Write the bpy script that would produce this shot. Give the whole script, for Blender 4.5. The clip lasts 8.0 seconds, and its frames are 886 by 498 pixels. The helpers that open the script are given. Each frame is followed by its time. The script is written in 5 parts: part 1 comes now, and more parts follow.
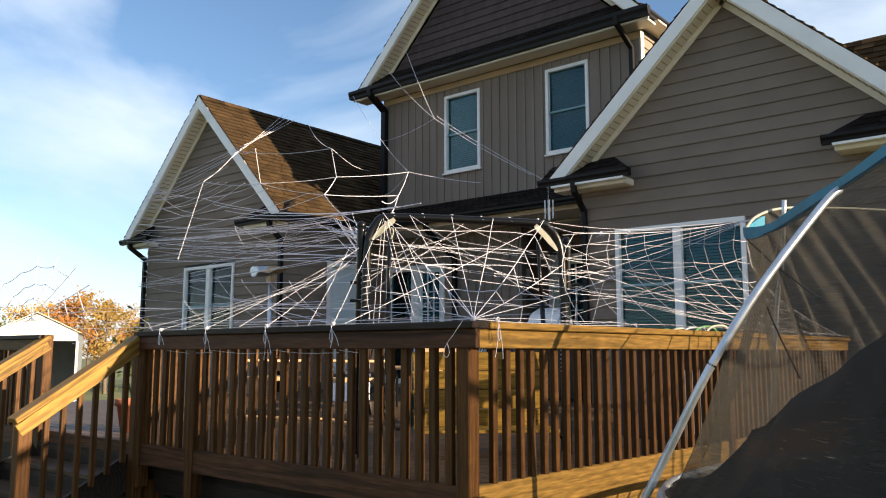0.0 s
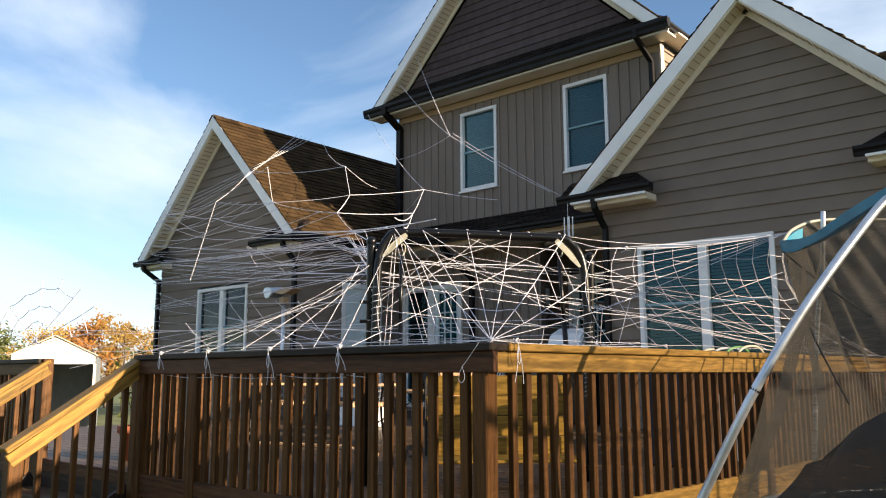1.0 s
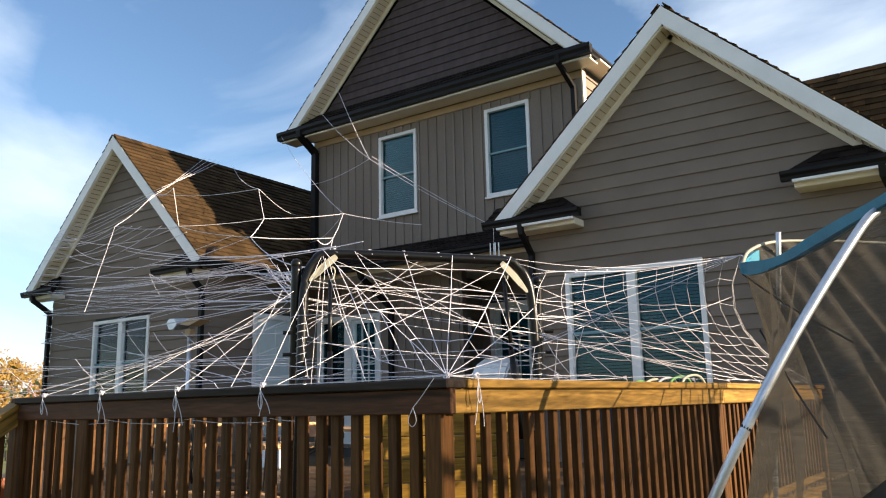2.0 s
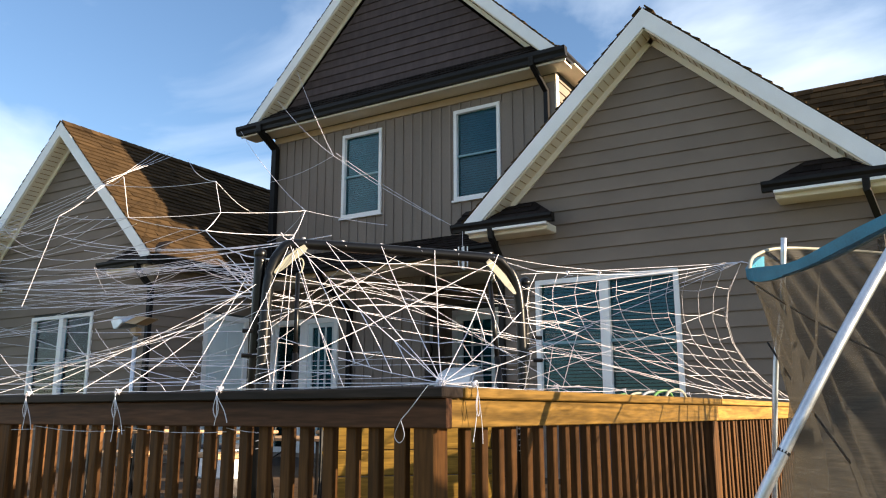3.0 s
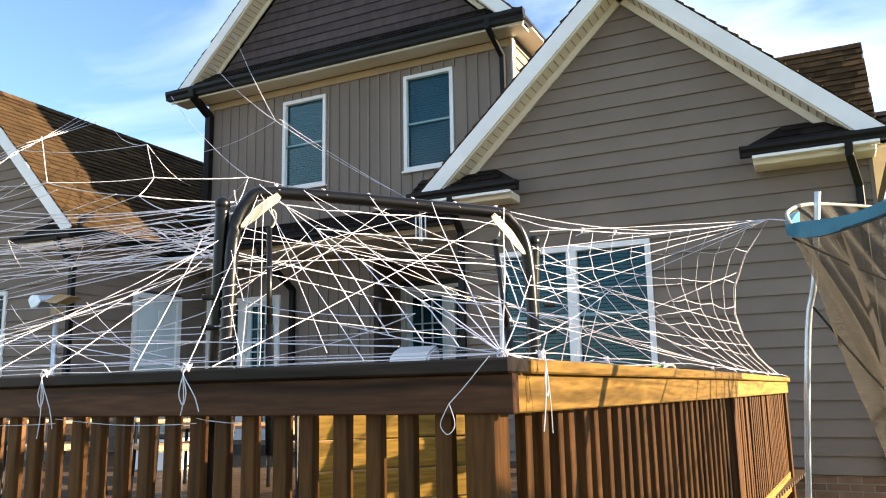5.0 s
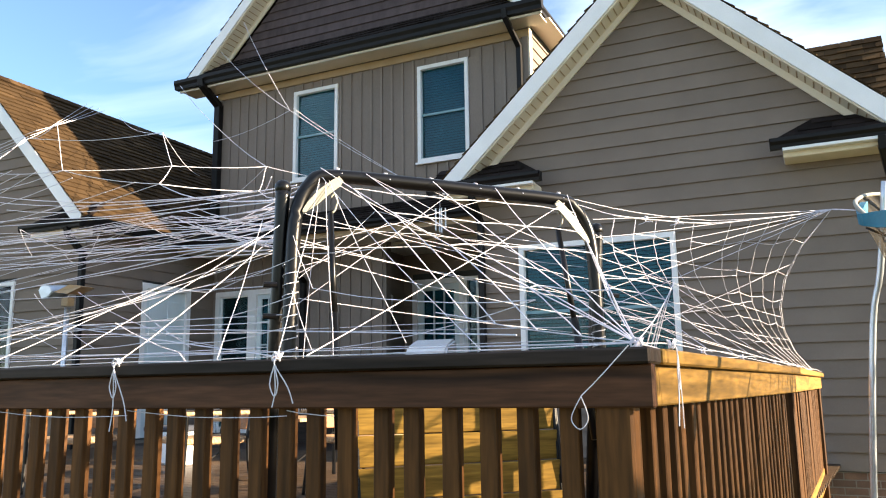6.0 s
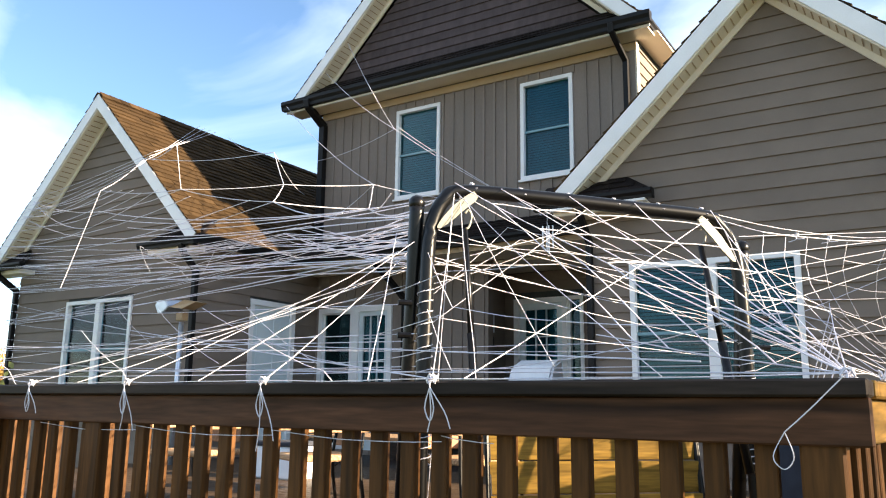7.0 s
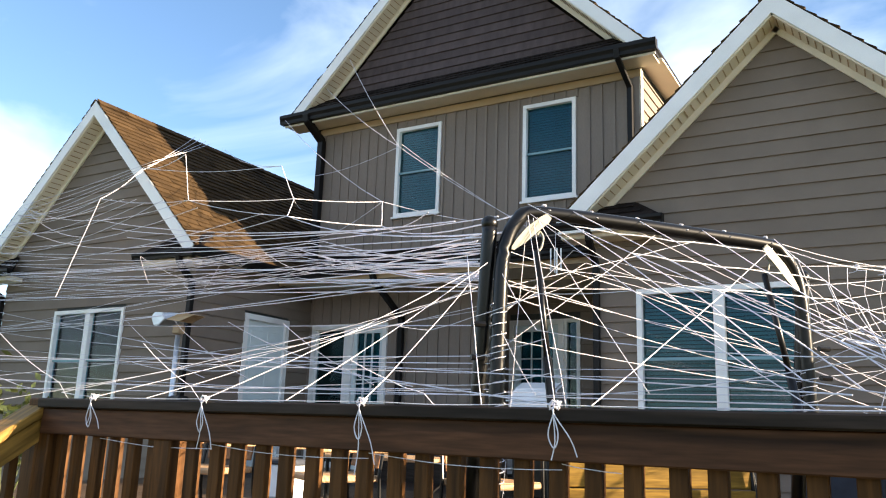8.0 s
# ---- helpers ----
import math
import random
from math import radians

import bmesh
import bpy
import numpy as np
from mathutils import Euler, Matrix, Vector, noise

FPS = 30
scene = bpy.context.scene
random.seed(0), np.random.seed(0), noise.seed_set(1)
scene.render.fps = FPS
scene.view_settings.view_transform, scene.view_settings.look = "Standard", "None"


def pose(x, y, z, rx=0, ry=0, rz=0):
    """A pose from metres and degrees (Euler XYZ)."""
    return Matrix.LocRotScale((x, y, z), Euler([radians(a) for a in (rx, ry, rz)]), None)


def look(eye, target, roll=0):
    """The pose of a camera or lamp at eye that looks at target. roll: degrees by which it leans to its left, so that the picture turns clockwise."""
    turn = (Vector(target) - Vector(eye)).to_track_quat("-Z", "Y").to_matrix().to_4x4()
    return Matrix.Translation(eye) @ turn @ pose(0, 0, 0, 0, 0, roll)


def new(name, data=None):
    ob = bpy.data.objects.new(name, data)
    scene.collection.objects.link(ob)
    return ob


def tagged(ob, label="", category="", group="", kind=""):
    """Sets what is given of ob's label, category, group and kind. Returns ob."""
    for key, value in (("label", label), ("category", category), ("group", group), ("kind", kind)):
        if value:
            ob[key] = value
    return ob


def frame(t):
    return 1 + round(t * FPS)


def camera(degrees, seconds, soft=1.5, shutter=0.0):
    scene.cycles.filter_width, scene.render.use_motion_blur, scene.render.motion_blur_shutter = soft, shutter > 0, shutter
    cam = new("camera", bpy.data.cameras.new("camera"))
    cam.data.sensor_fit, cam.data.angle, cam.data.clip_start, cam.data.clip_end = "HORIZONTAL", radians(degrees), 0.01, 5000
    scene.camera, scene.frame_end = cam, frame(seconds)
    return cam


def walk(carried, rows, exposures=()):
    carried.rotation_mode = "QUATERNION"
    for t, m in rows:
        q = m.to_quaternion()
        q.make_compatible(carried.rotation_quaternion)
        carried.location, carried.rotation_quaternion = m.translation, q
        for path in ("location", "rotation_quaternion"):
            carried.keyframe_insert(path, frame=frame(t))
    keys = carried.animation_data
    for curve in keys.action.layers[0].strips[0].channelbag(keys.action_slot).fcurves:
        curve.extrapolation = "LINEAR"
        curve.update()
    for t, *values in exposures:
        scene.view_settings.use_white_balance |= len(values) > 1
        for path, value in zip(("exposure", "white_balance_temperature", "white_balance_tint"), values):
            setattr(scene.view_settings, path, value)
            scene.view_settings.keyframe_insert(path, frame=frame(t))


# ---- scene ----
cam = camera(58.5, 8.0, soft=1.1)
PATH = [
    (0, (0.052, 0.186, 1.549), (-1.213, 1.713, 1.809), 0.0),
    (0.5, (-0.008, 0.29, 1.581), (-1.247, 1.829, 1.889), -0.4),
    (1, (-0.148, 0.456, 1.564), (-1.442, 1.948, 1.877), -0.2),
    (1.5, (-0.409, 0.61, 1.587), (-1.593, 2.184, 1.93), -0.9),
    (3, (-1.023, 1.097, 1.623), (-2.032, 2.776, 2.029), -0.1),
    (3.5, (-1.282, 1.225, 1.623), (-2.157, 2.993, 1.947), 1.3),
    (4, (-1.411, 1.424, 1.636), (-2.396, 3.117, 2.039), -0.7),
    (4.5, (-1.523, 1.556, 1.629), (-2.41, 3.307, 2.014), -1.9),
    (6, (-2.034, 1.543, 1.623), (-2.88, 3.322, 1.969), -0.8),
    (6.5, (-2.155, 1.604, 1.648), (-3.215, 3.243, 2.084), 0.1),
    (7, (-2.261, 1.562, 1.642), (-3.303, 3.223, 2.034), 0.7),
    (7.5, (-2.45, 1.444, 1.636), (-3.476, 3.11, 2.05), 1.8),
    (8, (-2.626, 1.395, 1.649), (-3.61, 3.08, 2.089), 2.0),
]
walk(cam, [(t, look(eye, target, roll)) for t, eye, target, roll in PATH],
     [(t, stops, 6150, 10) for t, stops in ((0, 1.78), (1.0, 1.8), (1.5, 1.82), (3.0, 2.06), (4.5, 2.52), (6.0, 2.60), (8.0, 2.46))])

# ---- world and light ----
world = bpy.data.worlds.new("sky_world")
scene.world = world
world.use_nodes = True
wn = world.node_tree.nodes
wl = world.node_tree.links
SUN_ELEV, SUN_AZ = 16.5, 12.0          # sun stands over +x, a little towards +y
sky = wn.new("ShaderNodeTexSky")
sky.sky_type = "NISHITA"
sky.sun_disc = False
sky.sun_elevation = radians(SUN_ELEV)
sky.sun_rotation = radians(90 - SUN_AZ)
sky.air_density, sky.dust_density, sky.ozone_density = 1.0, 0.3, 2.2
tc = wn.new("ShaderNodeTexCoord")
mp = wn.new("ShaderNodeMapping")
mp.inputs["Scale"].default_value = (1.0, 1.0, 2.2)
cl = wn.new("ShaderNodeTexNoise")
cl.inputs["Scale"].default_value = 2.1
cl.inputs["Detail"].default_value = 7
cl.inputs["Roughness"].default_value = 0.52
cl.inputs["Distortion"].default_value = 0.5
ramp = wn.new("ShaderNodeValToRGB")
ramp.color_ramp.elements[0].position, ramp.color_ramp.elements[1].position = 0.42, 0.72
cmix = wn.new("ShaderNodeMixRGB")
cmix.inputs[2].default_value = (5.3, 5.75, 6.2, 1)
wl.new(tc.outputs["Generated"], mp.inputs["Vector"])
wl.new(mp.outputs["Vector"], cl.inputs["Vector"])
wl.new(cl.outputs["Fac"], ramp.inputs["Fac"])
wl.new(ramp.outputs["Color"], cmix.inputs[0])
wl.new(sky.outputs["Color"], cmix.inputs[1])
wl.new(cmix.outputs["Color"], wn["Background"].inputs["Color"])
wn["Background"].inputs["Strength"].default_value = 0.055
sun = new("sun", bpy.data.lights.new("sun", "SUN"))
sun.data.energy, sun.data.angle, sun.data.color = 5.0, radians(0.6), (1.0, 0.77, 0.50)
sx = math.cos(radians(SUN_ELEV)) * math.cos(radians(SUN_AZ))
sy = math.cos(radians(SUN_ELEV)) * math.sin(radians(SUN_AZ))
sun.matrix_world = look((40 * sx, 40 * sy, 40 * math.sin(radians(SUN_ELEV))), (0, 0, 0))


# ---- materials ----
def material(name, col, rough=0.6, var=0.25, scale=4.0, fine=60.0, bump=0.15, metal=0.0, stretch=(1, 1, 1), rand=0.0, spec=0.5, dirt=None, island=0.0):
    """A surface with broad blotches, fine grain, relief and a shade of its own for every piece."""
    m = bpy.data.materials.new(name)
    m.use_nodes = True
    n, l = m.node_tree.nodes, m.node_tree.links
    b = n["Principled BSDF"]
    co = n.new("ShaderNodeTexCoord")
    oi = n.new("ShaderNodeObjectInfo")
    shift = n.new("ShaderNodeVectorMath")
    shift.operation = "MULTIPLY_ADD"
    shift.inputs[1].default_value = (17.3, 9.1, 5.7)
    l.new(oi.outputs["Random"], shift.inputs[0])
    l.new(co.outputs["Object"], shift.inputs[2])
    mpn = n.new("ShaderNodeMapping")
    mpn.inputs["Scale"].default_value = stretch
    l.new(shift.outputs[0], mpn.inputs["Vector"])
    big, small = n.new("ShaderNodeTexNoise"), n.new("ShaderNodeTexNoise")
    big.inputs["Scale"].default_value, big.inputs["Detail"].default_value = scale, 5
    small.inputs["Scale"].default_value, small.inputs["Detail"].default_value = fine, 3
    for t in (big, small):
        l.new(mpn.outputs["Vector"], t.inputs["Vector"])
    add = n.new("ShaderNodeMath")
    add.operation = "MULTIPLY_ADD"
    add.inputs[1].default_value = 0.45
    l.new(small.outputs["Fac"], add.inputs[0])
    l.new(big.outputs["Fac"], add.inputs[2])
    rmp = n.new("ShaderNodeValToRGB")
    rmp.color_ramp.elements[0].position, rmp.color_ramp.elements[1].position = 0.45, 1.0
    lo = tuple(c * (1 - var) for c in col)
    hi = tuple(min(1, c * (1 + var)) for c in col)
    if dirt:
        lo = dirt
    rmp.color_ramp.elements[0].color, rmp.color_ramp.elements[1].color = (*lo, 1), (*hi, 1)
    l.new(add.outputs[0], rmp.inputs["Fac"])
    last = rmp.outputs["Color"]
    if rand:
        hs = n.new("ShaderNodeHueSaturation")
        mr = n.new("ShaderNodeMapRange")
        mr.inputs["To Min"].default_value, mr.inputs["To Max"].default_value = 1 - rand, 1 + rand
        l.new(oi.outputs["Random"], mr.inputs["Value"])
        l.new(mr.outputs["Result"], hs.inputs["Value"])
        l.new(last, hs.inputs["Color"])
        last = hs.outputs["Color"]
    if island:
        ge, hs2, mr2 = n.new("ShaderNodeNewGeometry"), n.new("ShaderNodeHueSaturation"), n.new("ShaderNodeMapRange")
        mr2.inputs["To Min"].default_value, mr2.inputs["To Max"].default_value = 1 - island, 1 + island
        l.new(ge.outputs["Random Per Island"], mr2.inputs["Value"])
        l.new(mr2.outputs["Result"], hs2.inputs["Value"])
        l.new(last, hs2.inputs["Color"])
        last = hs2.outputs["Color"]
    l.new(last, b.inputs["Base Color"])
    b.inputs["Roughness"].default_value, b.inputs["Metallic"].default_value = rough, metal
    b.inputs["Specular IOR Level"].default_value = spec
    if bump:
        bp = n.new("ShaderNodeBump")
        bp.inputs["Strength"].default_value, bp.inputs["Distance"].default_value = bump, 0.01
        l.new(add.outputs[0], bp.inputs["Height"])
        l.new(bp.outputs["Normal"], b.inputs["Normal"])
    return m


def wood_material(name, col, axis, rough=0.55, rand=0.18, dark=0.45):
    """Sawn timber with long growth rings along an axis, knots and weather stains."""
    m = bpy.data.materials.new(name)
    m.use_nodes = True
    n, l = m.node_tree.nodes, m.node_tree.links
    b = n["Principled BSDF"]
    co, oi = n.new("ShaderNodeTexCoord"), n.new("ShaderNodeObjectInfo")
    shift = n.new("ShaderNodeVectorMath")
    shift.operation = "MULTIPLY_ADD"
    shift.inputs[1].default_value = (7.3, 9.1, 5.7)
    l.new(oi.outputs["Random"], shift.inputs[0])
    l.new(co.outputs["Object"], shift.inputs[2])
    mpn = n.new("ShaderNodeMapping")
    s = [9.0, 9.0, 9.0]
    s[axis] = 0.8
    mpn.inputs["Scale"].default_value = s
    l.new(shift.outputs[0], mpn.inputs["Vector"])
    ring = n.new("ShaderNodeTexWave")
    ring.wave_type, ring.rings_direction = "RINGS", "XYZ"[axis]
    ring.inputs["Scale"].default_value, ring.inputs["Distortion"].default_value = 1.1, 12.0
    ring.inputs["Detail"].default_value, ring.inputs["Detail Scale"].default_value = 3.0, 0.8
    big = n.new("ShaderNodeTexNoise")
    big.inputs["Scale"].default_value, big.inputs["Detail"].default_value = 0.7, 6
    grain = n.new("ShaderNodeTexNoise")
    grain.inputs["Scale"].default_value, grain.inputs["Detail"].default_value = 9, 6
    for t in (ring, big, grain):
        l.new(mpn.outputs["Vector"], t.inputs["Vector"])
    add = n.new("ShaderNodeMath")
    add.operation = "MULTIPLY_ADD"
    add.inputs[1].default_value = 0.32
    l.new(ring.outputs["Fac"], add.inputs[0])
    l.new(big.outputs["Fac"], add.inputs[2])
    rmp = n.new("ShaderNodeValToRGB")
    e = rmp.color_ramp.elements
    e[0].position, e[1].position = 0.30, 0.76
    e[0].color = (*(c * dark for c in col), 1)
    e[1].color = (*(min(1, c * 1.2) for c in col), 1)
    l.new(add.outputs[0], rmp.inputs["Fac"])
    mul = n.new("ShaderNodeMixRGB")
    mul.blend_type = "MULTIPLY"
    mul.inputs[0].default_value = 0.9
    l.new(rmp.outputs["Color"], mul.inputs[1])
    l.new(grain.outputs["Fac"], mul.inputs[2])
    hs = n.new("ShaderNodeHueSaturation")
    mr = n.new("ShaderNodeMapRange")
    mr.inputs["To Min"].default_value, mr.inputs["To Max"].default_value = 1.5 - rand, 1.5 + rand
    l.new(oi.outputs["Random"], mr.inputs["Value"])
    l.new(mr.outputs["Result"], hs.inputs["Value"])
    l.new(mul.outputs["Color"], hs.inputs["Color"])
    l.new(hs.outputs["Color"], b.inputs["Base Color"])
    b.inputs["Roughness"].default_value = rough
    b.inputs["Specular IOR Level"].default_value = 0.15
    bp = n.new("ShaderNodeBump")
    bp.inputs["Strength"].default_value, bp.inputs["Distance"].default_value = 0.35, 0.004
    l.new(add.outputs[0], bp.inputs["Height"])
    l.new(bp.outputs["Normal"], b.inputs["Normal"])
    return m


def glass_material(name, tint, clear=0.8, rough=0.02):
    m = bpy.data.materials.new(name)
    m.use_nodes = True
    n, l = m.node_tree.nodes, m.node_tree.links
    n.remove(n["Principled BSDF"])
    out = n["Material Output"]
    tr, gl, mix, fr = n.new("ShaderNodeBsdfTransparent"), n.new("ShaderNodeBsdfGlossy"), n.new("ShaderNodeMixShader"), n.new("ShaderNodeFresnel")
    tr.inputs["Color"].default_value = (*(c * clear for c in tint), 1)
    gl.inputs["Roughness"].default_value = rough
    gl.inputs["Color"].default_value = (0.9, 0.95, 1.0, 1)
    fr.inputs["IOR"].default_value = 1.38
    ns = n.new("ShaderNodeTexNoise")
    ns.inputs["Scale"].default_value = 1.3
    bp = n.new("ShaderNodeBump")
    bp.inputs["Strength"].default_value, bp.inputs["Distance"].default_value = 0.08, 0.02
    l.new(ns.outputs["Fac"], bp.inputs["Height"])
    l.new(bp.outputs["Normal"], gl.inputs["Normal"])
    l.new(fr.outputs[0], mix.inputs[0])
    l.new(tr.outputs[0], mix.inputs[1])
    l.new(gl.outputs[0], mix.inputs[2])
    l.new(mix.outputs[0], out.inputs["Surface"])
    return m


def net_material(name, col, cover, swing=0.16):
    """A fine woven net: threads with clear gaps, denser in streaks and folds."""
    m = bpy.data.materials.new(name)
    m.use_nodes = True
    n, l = m.node_tree.nodes, m.node_tree.links
    b, out = n["Principled BSDF"], n["Material Output"]
    b.inputs["Base Color"].default_value = (*col, 1)
    b.inputs["Roughness"].default_value = 0.8
    tr, mix = n.new("ShaderNodeBsdfTransparent"), n.new("ShaderNodeMixShader")
    tl, both = n.new("ShaderNodeBsdfTranslucent"), n.new("ShaderNodeMixShader")
    tl.inputs["Color"].default_value = (*col, 1)
    both.inputs[0].default_value = 0.22
    co = n.new("ShaderNodeTexCoord")
    mpn = n.new("ShaderNodeMapping")
    mpn.inputs["Scale"].default_value = (1.5, 1.5, 26.0)
    ns = n.new("ShaderNodeTexNoise")
    ns.inputs["Scale"].default_value, ns.inputs["Detail"].default_value = 6.0, 6
    mr = n.new("ShaderNodeMapRange")
    mr.inputs["From Min"].default_value, mr.inputs["From Max"].default_value = 0.3, 0.7
    mr.inputs["To Min"].default_value, mr.inputs["To Max"].default_value = cover - swing, cover + swing
    l.new(co.outputs["Object"], mpn.inputs["Vector"])
    l.new(mpn.outputs["Vector"], ns.inputs["Vector"])
    l.new(ns.outputs["Fac"], mr.inputs["Value"])
    l.new(mr.outputs["Result"], mix.inputs[0])
    l.new(b.outputs[0], both.inputs[1])
    l.new(tl.outputs[0], both.inputs[2])
    l.new(tr.outputs[0], mix.inputs[1])
    l.new(both.outputs[0], mix.inputs[2])
    l.new(mix.outputs[0], out.inputs["Surface"])
    return m


SIDING = material("taupe_fibre_cement", (0.184, 0.149, 0.121), 0.7, 0.13, 1.5, 90, 0.12, rand=0.06, spec=0.2)
BATTEN = material("taupe_panel_paint", (0.210, 0.175, 0.149), 0.7, 0.16, 1.2, 70, 0.10, stretch=(1, 1, 0.35), rand=0.06, spec=0.2)
SHAKE = material("dark_shake_paint", (0.072, 0.055, 0.056), 0.8, 0.26, 3.0, 50, 0.4, stretch=(3, 3, 0.5), rand=0.14, spec=0.15)
TRIM = material("white_trim_paint", (0.78, 0.78, 0.78), 0.45, 0.06, 3.0, 80, 0.05)
CREAM = material("cream_vinyl_soffit", (0.72, 0.66, 0.54), 0.5, 0.07, 3.0, 60, 0.05)
TANTRIM = material("tan_frieze_paint", (0.36, 0.26, 0.15), 0.6, 0.1, 3.0, 60, 0.05)
GUTTER = material("black_gutter_metal", (0.008, 0.0075, 0.008), 0.5, 0.3, 3.0, 50, 0.04, spec=0.2)
SHINGLE = material("brown_asphalt_shingle", (0.048, 0.030, 0.0145), 0.95, 0.40, 2.2, 220, 0.5, rand=0.2, spec=0.08, island=0.42)
# darker copy of the brown shingle, the pent strips' shade in its colour
SHINGLE_SHADE = material("shaded_asphalt_shingle", (0.016, 0.012, 0.011), 0.95, 0.35, 2.2, 220, 0.5, spec=0.1, island=0.45)
ROOFDECK = material("roof_underlay", (0.02, 0.016, 0.014), 0.9, 0.3, 3, 80, 0.2, spec=0.1)
DOORPAINT = material("pale_blue_white_door_paint", (0.62, 0.70, 0.72), 0.4, 0.05, 3, 80, 0.03)
BLIND = material("grey_blind_slat", (0.17, 0.31, 0.36), 0.6, 0.08, 3, 60, 0.02)
# near-black tone stands in for room shade; also on hidden wall cores
ROOMDARK = material("unlit_room_tone", (0.045, 0.05, 0.05), 0.9, 0.2, 2, 20, 0.0)
BRICK = material("brown_brick", (0.20, 0.115, 0.075), 0.85, 0.35, 8, 120, 0.4, rand=0.3)
MORTAR = material("grey_mortar", (0.33, 0.30, 0.26), 0.9, 0.2, 8, 120, 0.3)
GLASS = glass_material("window_glass", (0.48, 0.76, 0.80))
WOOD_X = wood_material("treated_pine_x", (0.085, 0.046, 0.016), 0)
# the same pine, paler and golden: sunlight is put into this copy
WOOD_Y = wood_material("sunlit_pine_y", (0.25, 0.142, 0.032), 1)
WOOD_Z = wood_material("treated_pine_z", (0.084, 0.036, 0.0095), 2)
# two darker copies of the pine, the front rail's shade in their colour
CAP_X = wood_material("shade_dark_pine", (0.030, 0.021, 0.017), 0, dark=0.35)
FACE_X = wood_material("shade_brown_pine", (0.072, 0.032, 0.016), 0, dark=0.22)
BOARD_X = wood_material("weathered_deck_board", (0.085, 0.056, 0.034), 0, rough=0.5, rand=0.25)
PANEL = wood_material("golden_bench_timber", (0.30, 0.175, 0.030), 0, rand=0.12, dark=0.7)
STRING = material("white_cotton_cord", (0.62, 0.61, 0.68), 0.85, 0.08, 20, 300, 0.2)
BLACKTUBE = material("black_powder_coat", (0.003, 0.003, 0.0035), 0.30, 0.3, 6, 90, 0.05, spec=0.3)
PLATE = material("cream_plastic_plate", (0.25, 0.245, 0.20), 0.5, 0.2, 8, 80, 0.05)
STEEL = material("galvanised_steel", (0.56, 0.60, 0.66), 0.36, 0.18, 9, 120, 0.08, metal=0.75)
BLUE = material("blue_vinyl_band", (0.012, 0.155, 0.25), 0.45, 0.25, 6, 80, 0.1)
MAT = material("black_jumping_mat", (0.012, 0.012, 0.012), 0.75, 0.3, 12, 200, 0.2)
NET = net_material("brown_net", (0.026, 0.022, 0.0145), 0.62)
# denser copy of the net, blackened with the shade low down
NETFOLD = net_material("shaded_folded_net", (0.007, 0.006, 0.0045), 0.94, 0.04)
GRASS = material("lawn", (0.085, 0.10, 0.03), 0.95, 0.4, 0.8, 40, 0.5)
LEAF_A = material("green_leaf", (0.075, 0.095, 0.022), 0.7, 0.3, 2, 30, 0.0, rand=0.2)
LEAF_B = material("autumn_leaf", (0.30, 0.13, 0.03), 0.7, 0.35, 2, 30, 0.0, rand=0.2)
LEAF_C = material("golden_leaf", (0.34, 0.21, 0.045), 0.7, 0.35, 2, 30, 0.0, rand=0.2)
BARK = material("bark", (0.12, 0.09, 0.065), 0.9, 0.3, 6, 60, 0.5)
SHEDWALL = material("white_metal_sheet", (0.62, 0.60, 0.55), 0.5, 0.1, 2, 40, 0.05)
SHEDROOF = material("beige_metal_roof", (0.55, 0.48, 0.38), 0.5, 0.1, 2, 40, 0.05)


# ---- mesh helpers ----
def part(name, bm, mat, parent=None, label="", smooth=False):
    """Links a bmesh as one mesh object, under a thing or a part."""
    me = bpy.data.meshes.new(name)
    bmesh.ops.recalc_face_normals(bm, faces=bm.faces)
    bm.to_mesh(me)
    bm.free()
    me.materials.append(mat)
    if smooth:
        me.shade_smooth()
    ob = new(name, me)
    ob.parent = parent
    if label:
        ob["label"] = label
    return ob


def thing(name, label, category, group="", kind="", at=(0, 0, 0)):
    ob = new(name)
    ob.location = at
    ob.empty_display_size = 0.1
    return tagged(ob, label, category, group, kind)


def box(bm, x0, x1, y0, y1, z0, z1, bevel=0.0):
    r = bmesh.ops.create_cube(bm, size=1, matrix=Matrix.LocRotScale(((x0 + x1) / 2, (y0 + y1) / 2, (z0 + z1) / 2), None, (abs(x1 - x0), abs(y1 - y0), abs(z1 - z0))))
    if bevel:
        es = list({e for v in r["verts"] for e in v.link_edges})
        bmesh.ops.bevel(bm, geom=es, offset=bevel, segments=1, affect="EDGES")
    return bm


def bx(*a):
    return box(bmesh.new(), *a)


def beam(bm, p, q, w, h, up=(0, 0, 1), bevel=0.0):
    """A bar from p to q, w across and h along the up direction."""
    p, q, up = Vector(p), Vector(q), Vector(up)
    d = (q - p).normalized()
    side = d.cross(up).normalized()
    u = side.cross(d).normalized()
    m = Matrix((side, d, u)).transposed().to_4x4()
    m.translation = (p + q) / 2
    r = bmesh.ops.create_cube(bm, size=1, matrix=m @ Matrix.Diagonal((w, (q - p).length, h, 1)))
    if bevel:
        es = list({e for v in r["verts"] for e in v.link_edges})
        bmesh.ops.bevel(bm, geom=es, offset=bevel, segments=1, affect="EDGES")
    return bm


